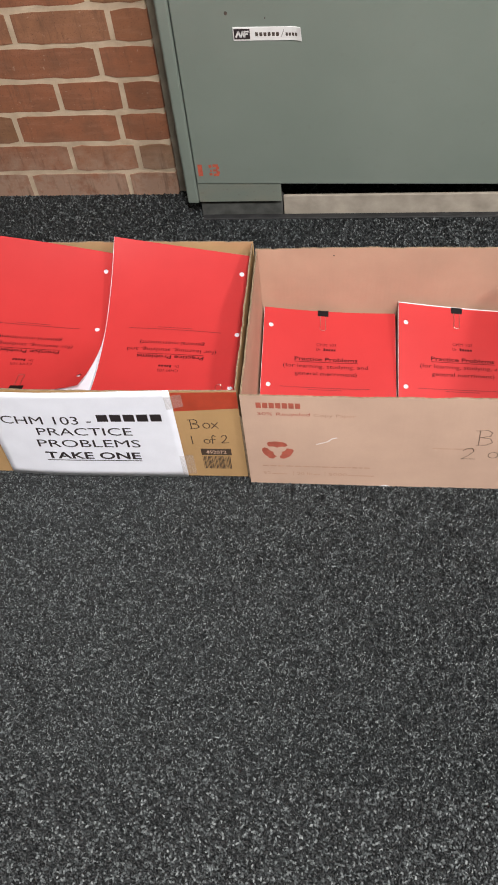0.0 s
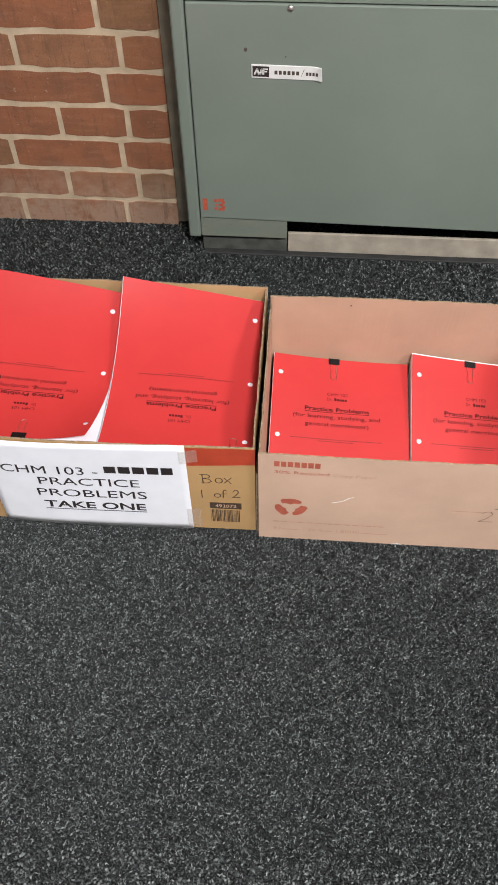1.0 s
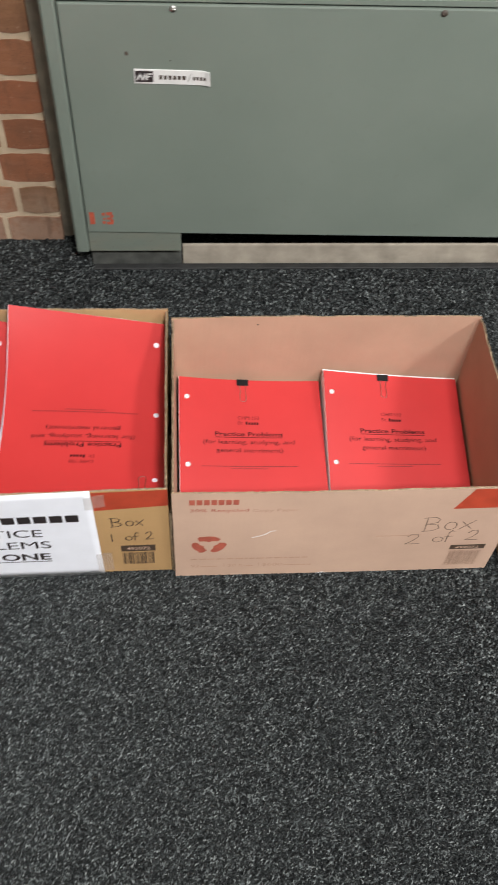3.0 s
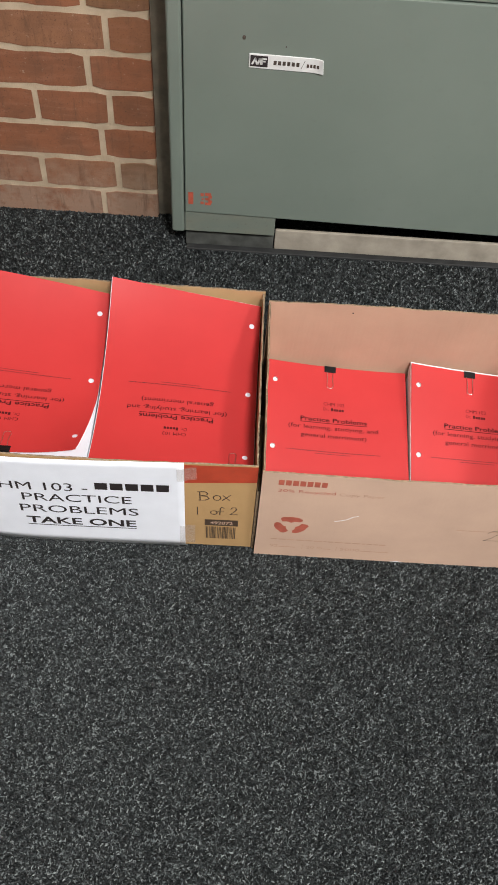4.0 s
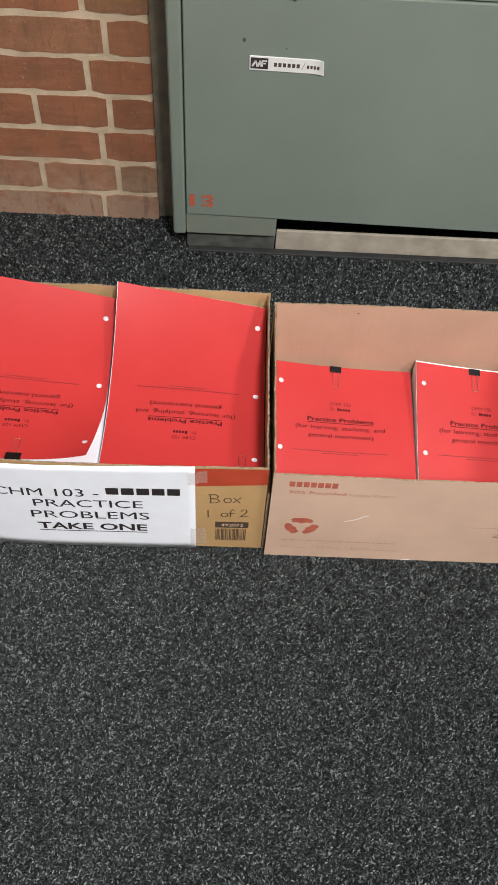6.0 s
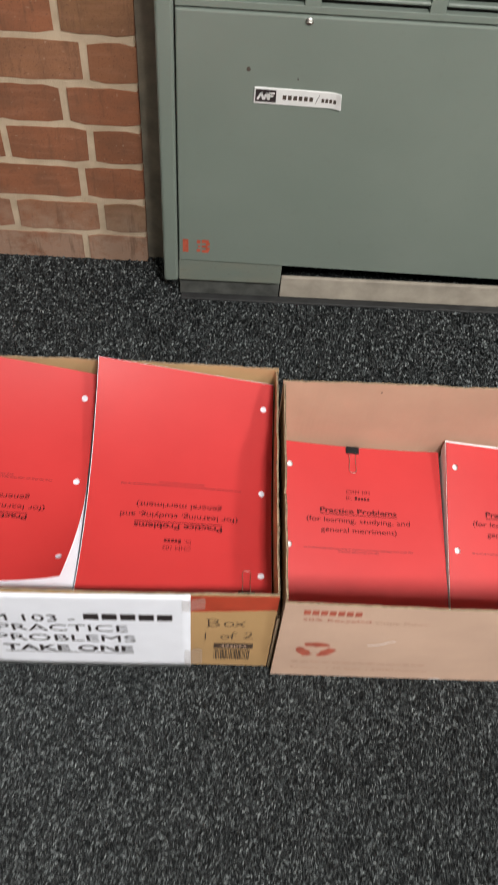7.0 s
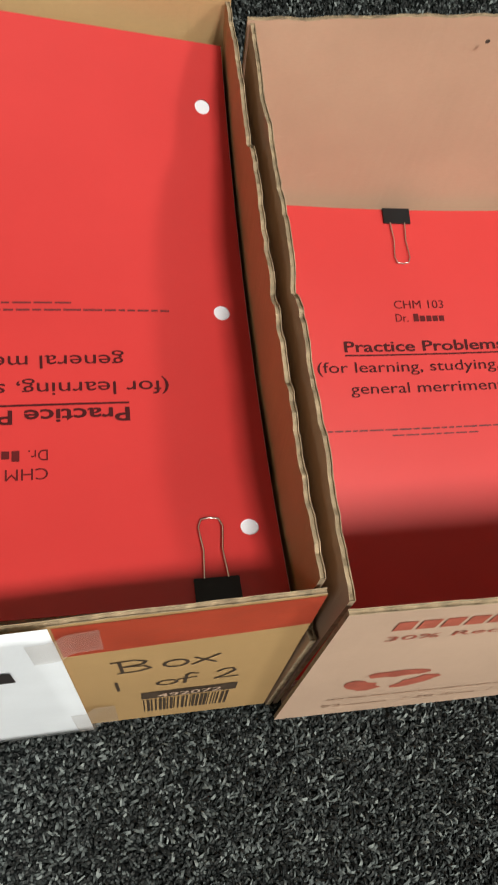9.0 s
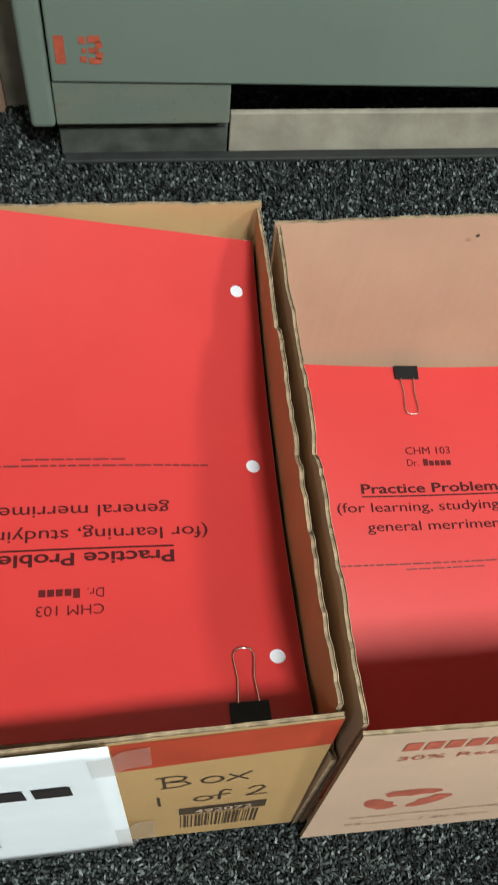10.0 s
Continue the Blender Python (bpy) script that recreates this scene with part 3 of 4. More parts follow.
laid("handwriting", handwriting(pen, 0.0015), on_left, PEN, box_l, "handwritten pen note")
tagged(laid("barcode", barcode(-0.0712, -0.0258, 0.0255, 0.0590, 3), on_left, PEN, box_l, "printed barcode"), kind="stuff")
laid("number_bar", digits_bar(-0.0718, -0.0255, 0.0620, 0.0785), on_left, PEN, box_l)
laid("number", placed_text("492072", -0.0640, -0.0330, 0.0665, 0.0745, 0.01), lambda a, b: on_left(a, b, 0.0009), KRAFT_PALE, box_l)
laid("recycling_mark", recycle(-0.4110, 0.0860, 0.0215, 0.0185), on_left, PRINT_LOGO_KRAFT, box_l, "printed recycling mark")
laid("printed_bars", [rect(-0.4370 + i * 0.0085, -0.4370 + i * 0.0085 + 0.0062, 0.1900, 0.2000) for i in range(6)] + [rect(-0.4350, -0.3900, 0.1790, 0.1840, 4)], on_left, PRINT_GREY, box_l)

# print on the half-empty carton
strips = []
for i in range(8):
    a0, a1 = 0.3690 + 0.0765 * i / 8, 0.3690 + 0.0765 * (i + 1) / 8
    strips.append((np.array([(a0 - 0.009, 0.1695), (a1 - (0.009 if i < 7 else 0.0), 0.1695), (a0 + 0.009, 0.2150), (a1 + (0.009 if i < 7 else 0.0), 0.2150)]), [(0, 1, 2), (2, 1, 3)]))
laid("red_band", strips, lambda a, b: on_right(a, b, 0.00025), PRINT_RED, box_r, "printed red band")
for i in range(7):
    laid("brand_bar", rect(0.0213 + i * 0.0091, 0.0213 + i * 0.0091 + 0.0072, 0.1905, 0.2025), on_right, PRINT_LOGO, box_r)
laid("printed_line", placed_text("30% Recycled", 0.0220, 0.0960, 0.1745, 0.1812), on_right, PRINT_LOGO, box_r)
laid("printed_line", placed_text("Copy Paper", 0.1010, 0.1600, 0.1735, 0.1800), on_right, PRINT_FAINT, box_r)
laid("recycling_mark", recycle(0.0460, 0.0900, 0.0228, 0.0225), on_right, PRINT_LOGO, box_r, "printed recycling mark")
rng = random.Random(5)
fine = []
x = 0.0215
while x < 0.180:
    w = rng.uniform(0.004, 0.012)
    fine.append(rect(x, x + w, 0.0485, 0.0512))
    x += w + 0.002
fine += [placed_text("92", 0.0215, 0.0330, 0.0270, 0.0340), rect(0.0345, 0.0580, 0.0275, 0.0295), rect(0.0670, 0.0676, 0.0250, 0.0370), placed_text("20 lb", 0.0730, 0.0960, 0.0270, 0.0340),
         rect(0.0975, 0.1080, 0.0275, 0.0295), rect(0.1155, 0.1161, 0.0250, 0.0370), placed_text("5000", 0.1210, 0.1490, 0.0270, 0.0340), rect(0.1510, 0.1900, 0.0275, 0.0295)]
fine += [rect(0.2700, 0.3310, 0.1030, 0.1045, 4)]
for piece in fine:
    laid("printed_word", piece, on_right, PRINT_FAINT, box_r)
pen = letter_b(0.3320, 0.1140, 0.0200, 0.0350) + letter_o(0.3590, 0.1160, 0.0160, 0.0200) + letter_x(0.3810, 0.1160, 0.0160, 0.0200)
pen += figure_2(0.3140, 0.0790, 0.0190, 0.0270) + letter_o(0.3500, 0.0830, 0.0140, 0.0140) + letter_f(0.3640, 0.0820, 0.0130, 0.0290) + figure_2(0.3960, 0.0860, 0.0170, 0.0260)
laid("handwriting", handwriting(pen, 0.0011), on_right, PEN, box_r, "handwritten pen note")
tagged(laid("barcode", barcode(0.3815, 0.4285, 0.0150, 0.0570, 8), on_right, PRINT_GREY, box_r, "printed barcode"), kind="stuff")
laid("number_bar", digits_bar(0.3795, 0.4290, 0.0610, 0.0730), on_right, PEN, box_r)
laid("number", placed_text("492072", 0.3870, 0.4200, 0.0640, 0.0700, 0.01), lambda a, b: on_right(a, b, 0.0008), KRAFT_PALE, box_r)
laid("scuff", stroke([(0.1040, 0.1080), (0.1120, 0.1110), (0.1200, 0.1150), (0.1265, 0.1225), (0.1330, 0.1250)], 0.0016), on_right, PAGE_EDGE, box_r)
laid("torn_nick", (np.array([(0.1960, 0.0016), (0.2160, 0.0016), (0.2080, 0.0052)]), [(0, 1, 2)]), on_right, PAGE_EDGE, box_r)
laid("speck", disc(0.1220, 0.2095, 0.0014, 8), lambda a, b: (a, RY1 - 0.0068, b), RUST, box_r)


# ---- paper notice taped to the full carton ----
notice = thing("paper_notice", "white printed paper notice taped to the carton front", "notice")
SX0, SX1, SZ0, SZ1 = -0.3845, -0.0987, 0.0065, 0.2145


def sheet(u, v, lift=0.0):
    """u, v from 0 to 1: a slightly wavy sheet."""
    x = SX0 + (SX1 - SX0) * u + 0.004 * (v - 0.5) * (1 - u)
    z = SZ0 + (SZ1 - SZ0) * v - 0.001 * math.sin(math.pi * u) * (1 - v) + 0.004 * math.sin(math.pi * (u * 1.15 + 0.1)) * v * -1 + 0.003 * u * v
    wave = 0.0018 + 0.0008 * math.sin(u * 7.0 + 0.6) + 0.0042 * max(0.0, math.sin(math.pi * (0.12 + 0.8 * u))) * (1 - v) ** 1.8
    return (x, LY0 - bulge_at(x, z, LX0, LX1, LH, 0.004) - max(0.0014, wave) - lift, max(0.001, z))


def sheet_bm():
    bm = bmesh.new()
    g = [[bm.verts.new(sheet(i / 28, j / 14)) for j in range(15)] for i in range(29)]
    for i in range(28):
        for j in range(14):
            bm.faces.new([g[i][j], g[i + 1][j], g[i + 1][j + 1], g[i][j + 1]])
    return bm


page = part("sheet", sheet_bm(), PAPER, notice, "", True)
sol = page.modifiers.new("thickness", "SOLIDIFY")
sol.thickness, sol.offset = 0.0004, 1.0


def on_sheet(a, b):
    return sheet((a - SX0) / (SX1 - SX0), (b - SZ0) / (SZ1 - SZ0), 0.0007)


laid("heading", placed_text("CHM 103 -", -0.3640, -0.2260, 0.1405, 0.1590), on_sheet, INK, notice)
for i in range(5):
    laid("heading_bar", rect(-0.2159 + i * 0.0202, -0.2159 + i * 0.0202 + 0.0165, 0.1470, 0.1632, 3), on_sheet, INK, notice)
laid("text_line", placed_text("PRACTICE", -0.3150, -0.1690, 0.1135, 0.1315), on_sheet, INK, notice)
laid("text_line", placed_text("PROBLEMS", -0.3215, -0.1615, 0.0840, 0.1020), on_sheet, INK, notice)
laid("text_line", [placed_text("TAKE ONE", -0.3165, -0.1660, 0.0532, 0.0707, 0.022), rect(-0.3165, -0.1660, 0.0484, 0.0502, 20)], on_sheet, INK, notice)


def taped(a, b):
    on, off = Vector(on_sheet(min(a, SX1), b)), Vector(on_left(a, b, 0.0012))
    f = min(1.0, max(0.0, (a - SX1) / 0.004))
    p = on.lerp(off, f)
    return (a, p.y - 0.0005, b)


for a0, a1, lo, hi, skew in ((-0.1080, -0.0830, 0.1780, 0.2060, 0.004), (-0.1060, -0.0850, 0.0140, 0.0640, -0.002)):
    v, f = rect(a0, a1, lo, hi, 10)
    v[:, 1] += skew * (v[:, 0] - a0) / (a1 - a0)
    laid("tape", (v, f), taped, TAPE, notice, "strip of clear tape")


# ---- booklets ----
class Surface:
    """The top of a lying booklet: a bilinear plan and heights at 3 x 3 places (front to back, each left to right)."""

    def __init__(self, fl, fr, bl, br, heights, turned):
        self.c, self.h, self.turned = [Vector(p) for p in (fl, fr, bl, br)], heights, turned

    def at(self, u, v, lift=0.0, k=1.0, base=0.0055):
        fl, fr, bl, br = self.c
        p = fl * (1 - u) * (1 - v) + fr * u * (1 - v) + bl * (1 - u) * v + br * u * v

        def lag(a, t):
            return a[0] * (2 * t - 1) * (t - 1) + a[1] * 4 * t * (1 - t) + a[2] * t * (2 * t - 1)

        z = lag([lag(r, u) for r in self.h], v)
        return Vector((p.x, p.y, base + (z - base) * k + lift))

    def grown(self, d):
        """The same pile a little wider all round, for page blocks that show past the cover."""
        fl, fr, bl, br = self.c
        return Surface(fl + Vector((-d, 0.0)), fr + Vector((d * 0.3, 0.0)), bl + Vector((-d, d)), br + Vector((d * 0.3, d)), self.h, self.turned)

    def page(self, mx, my, lift=0.0):
        """mx from the page's own left edge, my down from its head, in mm."""
        u, v = mx / 215.9, 1 - my / 279.4
        if self.turned:
            u, v = 1 - u, 1 - v
        return self.at(u, v, lift)


def slab_bm(s, k0, k1, lift0=0.0, lift1=0.0, nu=14, nv=18, lifted=None):
    bm = bmesh.new()
    lay = []
    for k, lift in ((k0, lift0), (k1, lift1)):
        lay.append([[bm.verts.new(s.at(i / nu, j / nv, lift, k) + (lifted(i / nu, j / nv) if lifted else Vector())) for j in range(nv + 1)] for i in range(nu + 1)])
    for g in lay:
        for i in range(nu):
            for j in range(nv):
                bm.faces.new([g[i][j], g[i + 1][j], g[i + 1][j + 1], g[i][j + 1]])
    a, b = lay
    for i in range(nu):
        for j in (0, nv):
            bm.faces.new([a[i][j], a[i + 1][j], b[i + 1][j], b[i][j]])
    for j in range(nv):
        for i in (0, nu):
            bm.faces.new([a[i][j], a[i][j + 1], b[i][j + 1], b[i][j]])
    return bm


def binder_clip(s, mx, owner, width=19.0, lift=0.0):
    """A small black clip over the head edge, its wire handle lying on the cover."""
    o, e = s.page(mx, 1.5, lift), s.page(mx, 30, lift)
    right = (s.page(mx + 10, 0, lift) - s.page(mx - 10, 0, lift)).normalized()
    down = (e - o).normalized()
    up = right.cross(down).normalized()
    if up.z < 0:
        up = -up
    m = Matrix((right, down, up)).transposed().to_4x4()
    m.translation = o
    w = width / 2000
    bm = bmesh.new()
    prof = [(-0.0016, 0.0020), (-0.0016, -0.0085), (0.0080, -0.0090), (0.0080, -0.0081), (-0.0006, -0.0076), (-0.0006, 0.0012), (0.0082, 0.0004), (0.0082, 0.0015)]
    ring = [[bm.verts.new((x, a, b)) for a, b in prof] for x in (-w, w)]
    for i in range(len(prof)):
        j = (i + 1) % len(prof)
        bm.faces.new([ring[0][i], ring[0][j], ring[1][j], ring[1][i]])
    for r in ring:
        bm.faces.new(r)
    bmesh.ops.transform(bm, matrix=m, verts=bm.verts)
    clip = part("binder_clip", bm, CLIP_BLACK, owner, "small black binder clip")
    path = [(-0.0048, 0.0078), (-0.0038, 0.0200), (-0.0046, 0.0270), (-0.0050, 0.0310), (-0.0036, 0.0345), (0.0, 0.0352), (0.0036, 0.0345), (0.0050, 0.0310), (0.0046, 0.0270), (0.0038, 0.0200), (0.0048, 0.0078)]
    cu = bpy.data.curves.new("handle", "CURVE")
    cu.dimensions, cu.bevel_depth, cu.bevel_resolution = "3D", 0.00042, 2
    sp = cu.splines.new("POLY")
    sp.points.add(len(path) - 1)
    for q, (a, b) in zip(sp.points, path):
        q.co = (*(m @ Vector((a, b, 0.0014))), 1)
    tmp = new("handle", cu)
    me = bpy.data.meshes.new_from_object(tmp.evaluated_get(bpy.context.evaluated_depsgraph_get()))
    bpy.data.objects.remove(tmp)
    me.materials.clear()
    me.materials.append(WIRE)
    me.polygons.foreach_set("use_smooth", [True] * len(me.polygons))
    h = new("handle", me)
    h.parent = clip
    tagged(h, "bent nickel wire handle")
    return clip


def punch(ob, p, up, r, depth):
    """Cuts a round hole square into a sloping cover, to a depth under p."""
    bm = bmesh.new()
    bmesh.ops.create_cone(bm, cap_ends=True, segments=20, radius1=r, radius2=r, depth=0.02 + depth)
    bmesh.ops.translate(bm, verts=bm.verts, vec=Vector((0, 0, 0.01 - depth / 2)))
    bmesh.ops.transform(bm, matrix=Matrix.Translation(p) @ Vector((0, 0, 1)).rotation_difference(up).to_matrix().to_4x4(), verts=bm.verts)
    cutter = link_mesh("cutter", bm, PAPER)
    mod = ob.modifiers.new("hole", "BOOLEAN")
    mod.operation, mod.solver, mod.object = "DIFFERENCE", "EXACT", cutter
    me = bpy.data.meshes.new_from_object(ob.evaluated_get(bpy.context.evaluated_depsgraph_get()))
    ob.modifiers.remove(mod)
    bpy.data.objects.remove(cutter)
    ob.data = me


def booklet(s, k0, label, group, clip_at=None, holes=True, corner=0.0, clip_w=18.0, page_s=None, up=4.5, cx=103.5, hole_depth=0.0012):
    """The top booklet of a pile: pages, card cover, print, punched holes, clip."""
    ob = thing("booklet", label, "booklet", group=group)
    ps = page_s or s
    pages = part("page_block", slab_bm(ps, k0, 1.0, 0.0002, -0.0010), PAPER if s.turned else PAGE_EDGE, ob, "stack of white pages", True)

    def curl(u, v):
        f = max(0.0, (u - 0.55) / 0.45) ** 2 * max(0.0, (0.42 - v) / 0.42) ** 1.35
        return Vector((-1.0, 0.2, 1.0)) * corner * f

    cov = part("cover", slab_bm(s, 1.0, 1.0, -0.0007, 0.0, 20, 26, lifted=curl if corner else None), RED, ob, "red card cover", True)

    def cover_at(a, b, lift):
        p = s.page(a, -b, lift)
        if corner:
            u, v = a / 215.9, 1 + b / 279.4
            if s.turned:
                u, v = 1 - u, 1 - v
            p += curl(u, v)
        return p

    def line(body, w, low, high, bold=0.0, dx=0.0):
        return placed_text(body, cx - w + dx, cx + w + dx, up - low, up - high, bold)

    def ruled(a0, a1, low, high, n=1):
        return rect(a0, a1, up - low, up - high, n)

    def inked(a, b):
        return cover_at(a, b, 0.0004)

    laid("small_heading", [line("CHM 103", 16, 70.8, 65.6), line("Dr.", 4.0, 79.3, 74.3, 0.0, -12.0)]
         + [ruled(cx - 4.5 + 4.1 * i, cx - 1.3 + 4.1 * i, 79.3, 74.3 if i == 0 else 75.6) for i in range(5)], inked, INK_SMALL, cov)
    laid("title", [line("Practice Problems", 51, 98.3, 91.5, 0.020), ruled(cx - 51, cx + 51, 100.9, 99.9, 12)], inked, INK_RED, cov)
    laid("subtitle", [line("(for learning, studying, and", 68.5, 111.0, 104.5, 0.003, -0.5), line("general merriment)", 50, 124.2, 117.7, 0.003)], inked, INK_RED, cov)
    rng, note, x = random.Random(4), [], cx - 72
    while x < cx + 70:
        w = rng.uniform(2.5, 9)
        note.append(ruled(x, min(x + w, cx + 72), 147.0, 146.0, 2))
        x += w + 1.1
    x = cx - 28
    while x < cx + 26:
        w = rng.uniform(3, 9)
        note.append(ruled(x, min(x + w, cx + 28), 150.5, 149.6, 2))
        x += w + 1.1
    tagged(laid("small_note", note, inked, INK_FAINT, cov), kind="stuff")
    if holes:
        for hy in (31.7, 139.7, 247.7):
            p = cover_at(12.0, -hy, 0.0)
            up_way = (cover_at(15.0, -hy, 0.0) - cover_at(9.0, -hy, 0.0)).cross(cover_at(12.0, -hy + 3, 0.0) - cover_at(12.0, -hy - 3, 0.0)).normalized()
            up_way = up_way if up_way.z > 0 else -up_way
            for ob_cut in (cov, pages):
                punch(ob_cut, p, up_way, 0.0039, hole_depth)
    if clip_at is not None:
        binder_clip(s, clip_at, ob, clip_w)
    return ob


def under_booklet(s, k0, k1, label, group):
    ob = thing("booklet", label, "booklet", group=group)
    part("page_block", slab_bm(s, k0, k1, 0.0002, -0.0009, 6, 8), PAGE_EDGE, ob, "stack of white pages")
    part("cover", slab_bm(s, k1, k1, -0.0008, -0.0001, 6, 8), RED, ob, "red card cover")
    return ob


# heights: front, middle, back; each left, middle, right
S1 = Surface((-0.4500, 0.9960), (-0.2285, 1.0005), (-0.4445, 1.2720), (-0.2290, 1.2705), [[0.1920, 0.1880, 0.1860], [0.1950, 0.1790, 0.1680], [0.2450, 0.2250, 0.2010]], True)
S1P = Surface((-0.4500, 0.9930), (-0.2268, 0.9915), (-0.4445, 1.2700), (-0.2312, 1.2690), [[0.1900, 0.1860, 0.1850], [0.1930, 0.1770, 0.1660], [0.2420, 0.2230, 0.1990]], True)
S2 = Surface((-0.2245, 0.9912), (-0.0108, 0.9928), (-0.2230, 1.2710), (-0.0102, 1.2705), [[0.1830, 0.1770, 0.1730], [0.1790, 0.1735, 0.1615], [0.2360, 0.2150, 0.1945]], True)
S3 = Surface((0.0080, 0.9845), (0.2262, 0.9830), (0.0078, 1.2525), (0.2225, 1.2535), [[0.0240, 0.0200, 0.0200], [0.0620, 0.0545, 0.0525], [0.0995, 0.0865, 0.0825]], False)
S4 = Surface((0.2274, 0.9830), (0.4390, 0.9830), (0.2275, 1.2540), (0.4380, 1.2530), [[0.0200, 0.0190, 0.0190], [0.0600, 0.0540, 0.0500], [0.1080, 0.0930, 0.0830]], False)
S4P = Surface((0.2267, 0.9830), (0.4392, 0.9830), (0.2268, 1.2572), (0.4382, 1.2562), S4.h, False)

for s, n, grp in ((S1, 8, "booklets in the full carton"), (S2, 8, "booklets in the full carton"), (S3, 4, "booklets in the half-empty carton"), (S4, 4, "booklets in the half-empty carton")):
    for k in range(n - 1):
        under_booklet(s, k / n, (k + 1) / n, "red-covered booklet lying inside a pile in the carton", grp)

booklet(S1, 7 / 8, "red card booklet, corner lifted off white pages, top of pile", "booklets in the full carton", 103, True, 0.011, 20.0, S1P, 8.0, 111.5)
booklet(S2, 7 / 8, "red card booklet with black clip, top of a full pile", "booklets in the full carton", 28.5, True, 0.0, 18.0, S2.grown(0.0011), 6.8, 109.0)
booklet(S3, 3 / 4, "red card booklet clipped at its head, lying sunk in carton", "booklets in the half-empty carton", 97, True, 0.0, 17.5, S3.grown(0.0007), hole_depth=0.0035)
booklet(S4, 3 / 4, "red card booklet with thick white page edges, beside another pile", "booklets in the half-empty carton", 95, True, 0.0, 17.5, S4P, hole_depth=0.0035)


# ---- bricks ----
COURSE, JOINT = 0.0675, 0.0105
ROW_JOINTS = {0: (-0.306,), 1: (-0.6166, -0.4115, -0.275), 2: (-0.5042, -0.298), 3: (-0.6147, -0.4030, -0.279), 4: (-0.513, -0.309), 5: (-0.5595, -0.454, -0.2745), 6: (-0.510, -0.305), 7: (-0.478, -0.268)}
brick_meshes = {}


def brick_mesh(w, seed):
    key = (round(w, 3), seed)
    if key not in brick_meshes:
        bm = bmesh.new()
        h, n = (COURSE - JOINT) / 2, max(3, round(w / 0.021))
        front, back = [], []
        for i in range(n + 1):
            x = -w / 2 + w * i / n
            for z in (-h, h):
                q = Vector((x * 85 + seed * 9, z * 45, w * 70))
                d = Vector((noise.noise(q) * (0.6 if i in (0, n) else 0.2), 0, noise.noise(q + Vector((5, 3, 0))))) * 0.0031
                soft = 0.0030 if i in (0, n) else 0.0
                front.append(bm.verts.new(Vector((x, 0.0, z - math.copysign(soft, z))) + d))
                back.append(bm.verts.new(Vector((x * 1.004, 0.012, z * 1.02)) + d))
        for i in range(n):
            a = 2 * i
            bm.faces.new([front[a], front[a + 2], front[a + 3], front[a + 1]])
            bm.faces.new([front[a], back[a], back[a + 2], front[a + 2]])
            bm.faces.new([front[a + 1], front[a + 3], back[a + 3], back[a + 1]])
        for a in (0, 2 * n):
            bm.faces.new([front[a], front[a + 1], back[a + 1], back[a]])
        bmesh.ops.recalc_face_normals(bm, faces=bm.faces)
        me = bpy.data.meshes.new("brick")
        bm.to_mesh(me)
        bm.free()
        me.materials.append(BRICK)
        brick_meshes[key] = me
    return brick_meshes[key]


rng = random.Random(9)
for r in range(13):
    js = list(ROW_JOINTS.get(r, ROW_JOINTS[6 if r % 2 == 0 else 3]))
    while js[0] > -0.95:
        js.insert(0, js[0] - 0.2062)
    js.append(GAP_L + JOINT / 2)
    z = -0.0125 + COURSE * r + COURSE / 2 + (0.0 if r else 0.001)
    for a, b in zip(js, js[1:]):
        w = b - a - JOINT
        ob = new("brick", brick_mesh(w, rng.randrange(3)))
        ob.location = ((a + b) / 2, WALL_Y + rng.uniform(-0.0008, 0.0006), z + rng.uniform(-0.0006, 0.0006))
        ob.rotation_euler = (0, rng.uniform(-0.003, 0.003), rng.uniform(-0.003, 0.003))
        ob.parent = wall


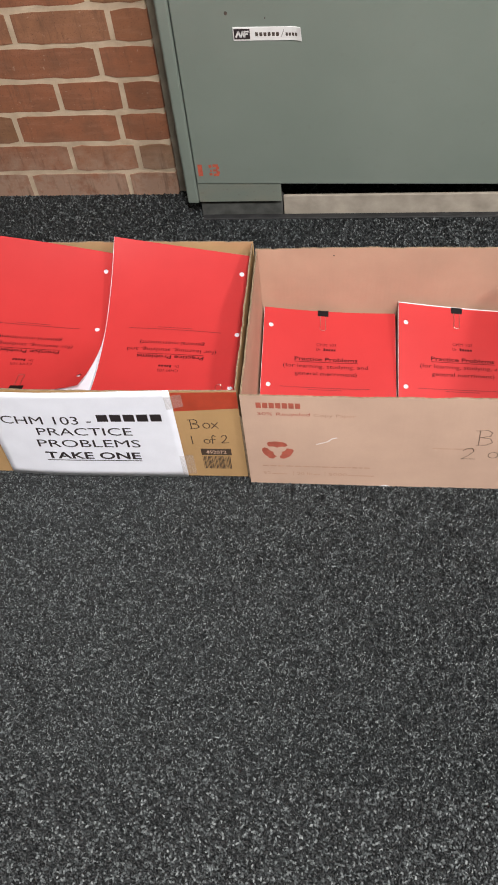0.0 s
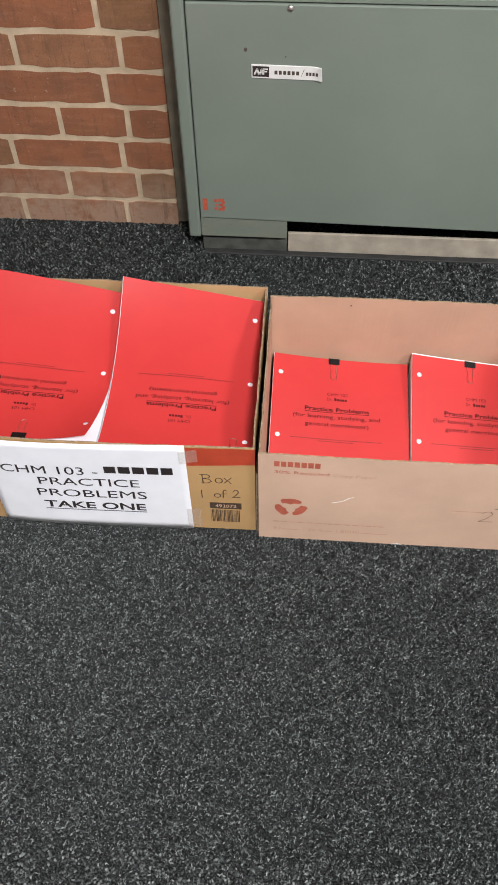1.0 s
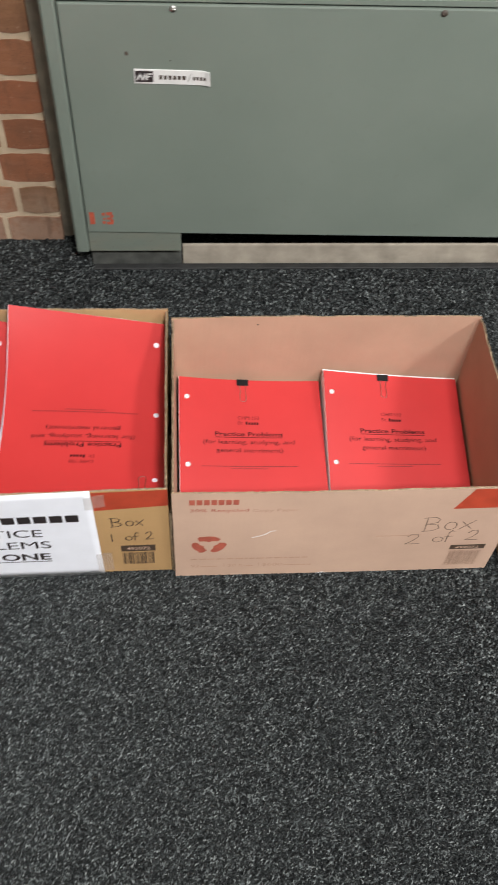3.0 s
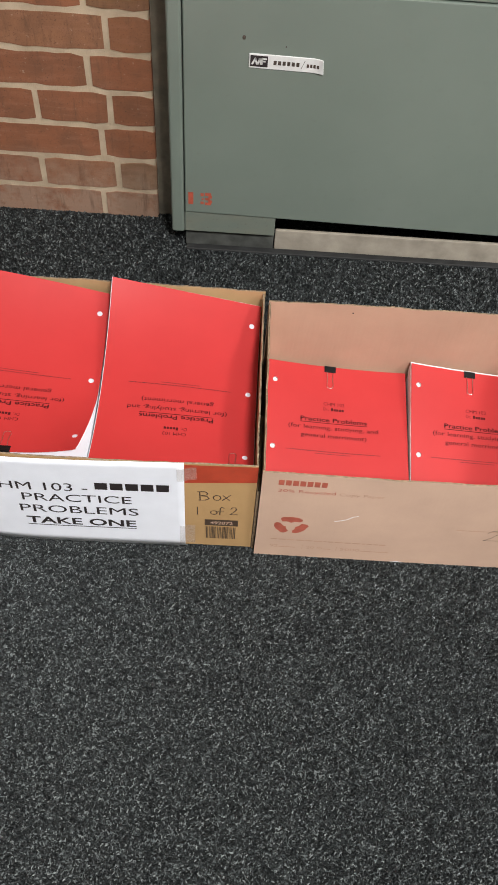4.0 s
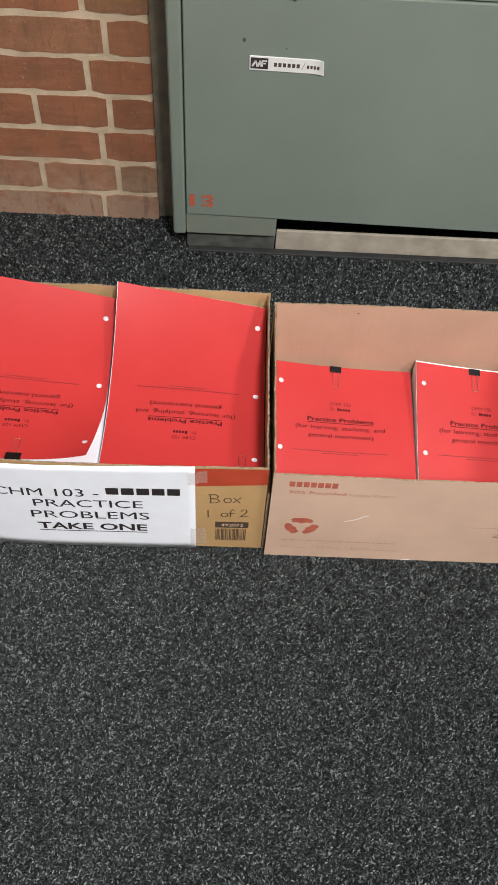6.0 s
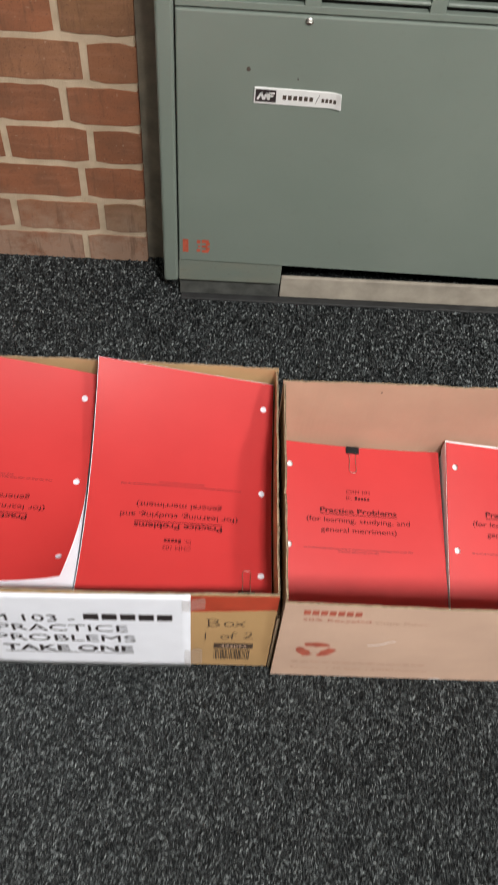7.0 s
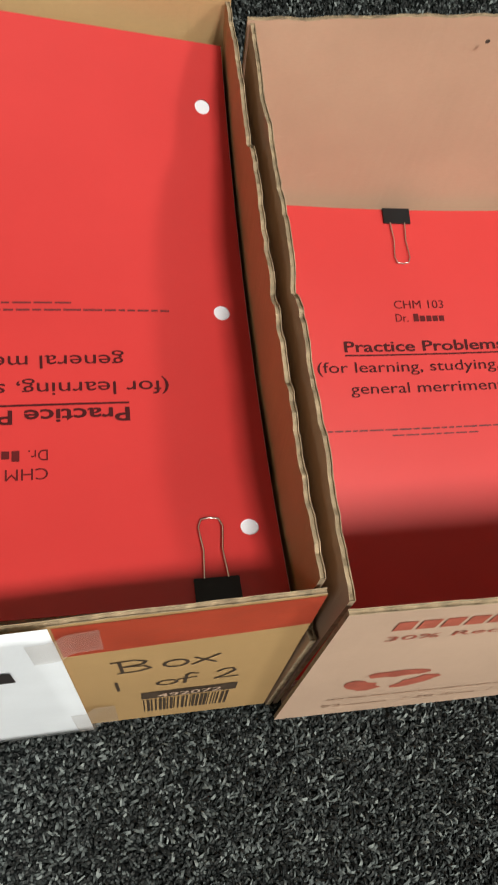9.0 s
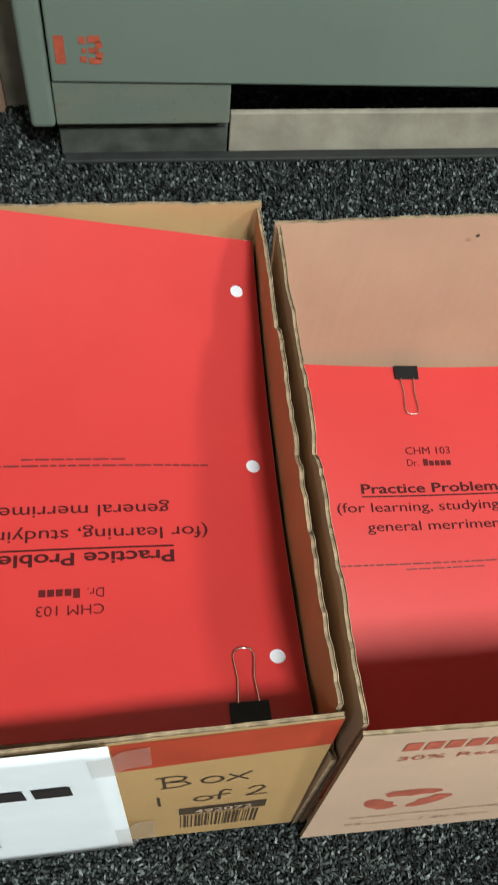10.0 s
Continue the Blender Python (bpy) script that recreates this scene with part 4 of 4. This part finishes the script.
# ---- carpet pile ----
def carpet_pile(x0, x1, y0, y1, pitch, hole=None):
    g = np.random.RandomState(3)
    nx, ny = int((x1 - x0) / pitch), int((y1 - y0) / pitch)
    gx, gy = np.meshgrid(np.arange(nx), np.arange(ny))
    px = x0 + (gx.ravel() + g.rand(nx * ny)) * pitch
    py = y0 + (gy.ravel() + g.rand(nx * ny)) * pitch
    keep = ~((px > LX0 + 0.004) & (px < LX1 - 0.004) & (py > LY0 + 0.004) & (py < LY1 - 0.004))
    keep &= ~((px > RX0 + 0.004) & (px < RX1 - 0.004) & (py > RY0 + 0.004) & (py < RY1 - 0.004))
    keep &= ~((py > WALL_Y - 0.004) & (px < GAP_L)) & ~((py > 1.597) & (px > -0.15))
    if hole:
        keep &= ~((px > hole[0]) & (px < hole[1]) & (py > hole[2]) & (py < hole[3]))
    px, py = px[keep], py[keep]
    n = len(px)
    ang = g.rand(n) * math.pi
    ln, wd = 0.0022 + 0.0040 * g.rand(n), (0.00045 + 0.00045 * g.rand(n)) * pitch / 0.0018
    top, tilt = 0.0004 + 0.0022 * g.rand(n), (g.rand(n) - 0.5) * 0.0024
    cx, sx = np.cos(ang), np.sin(ang)
    # a loop of yarn: low end, arched middle, low end; three cross lines of two points and a ridge
    verts = np.empty((n, 8, 3))
    for i, (t, hz) in enumerate(((-0.5, -0.0026), (-0.18, 0.0), (0.18, 0.0), (0.5, -0.0026))):
        for j, sd in enumerate((-1, 1)):
            verts[:, 2 * i + j, 0] = px + cx * ln * t - sx * wd * sd
            verts[:, 2 * i + j, 1] = py + sx * ln * t + cx * wd * sd
            verts[:, 2 * i + j, 2] = top + hz + tilt * t * 2 + (0.0005 if sd > 0 else -0.0003)
    base = np.arange(n)[:, None, None] * 8
    quads = np.array([[0, 2, 3, 1], [2, 4, 5, 3], [4, 6, 7, 5]])[None] + base
    me = bpy.data.meshes.new("carpet_pile")
    me.vertices.add(n * 8)
    me.vertices.foreach_set("co", verts.ravel())
    me.loops.add(n * 12)
    me.loops.foreach_set("vertex_index", quads.ravel().astype(np.int32))
    me.polygons.add(n * 3)
    me.polygons.foreach_set("loop_start", np.arange(0, n * 12, 4, dtype=np.int32))
    me.update(calc_edges=True)
    me.validate()
    me.materials.append(CARPET_TUFT)
    return tagged(new("carpet_pile", me), "short dark carpet loops with pale grey flecks", "carpet", kind="stuff")


NEAR = (-0.42, 0.40, 0.52, 0.985)
carpet_pile(*NEAR, 0.0017)
carpet_pile(-0.80, 0.95, 0.16, 1.68, 0.0028, NEAR)
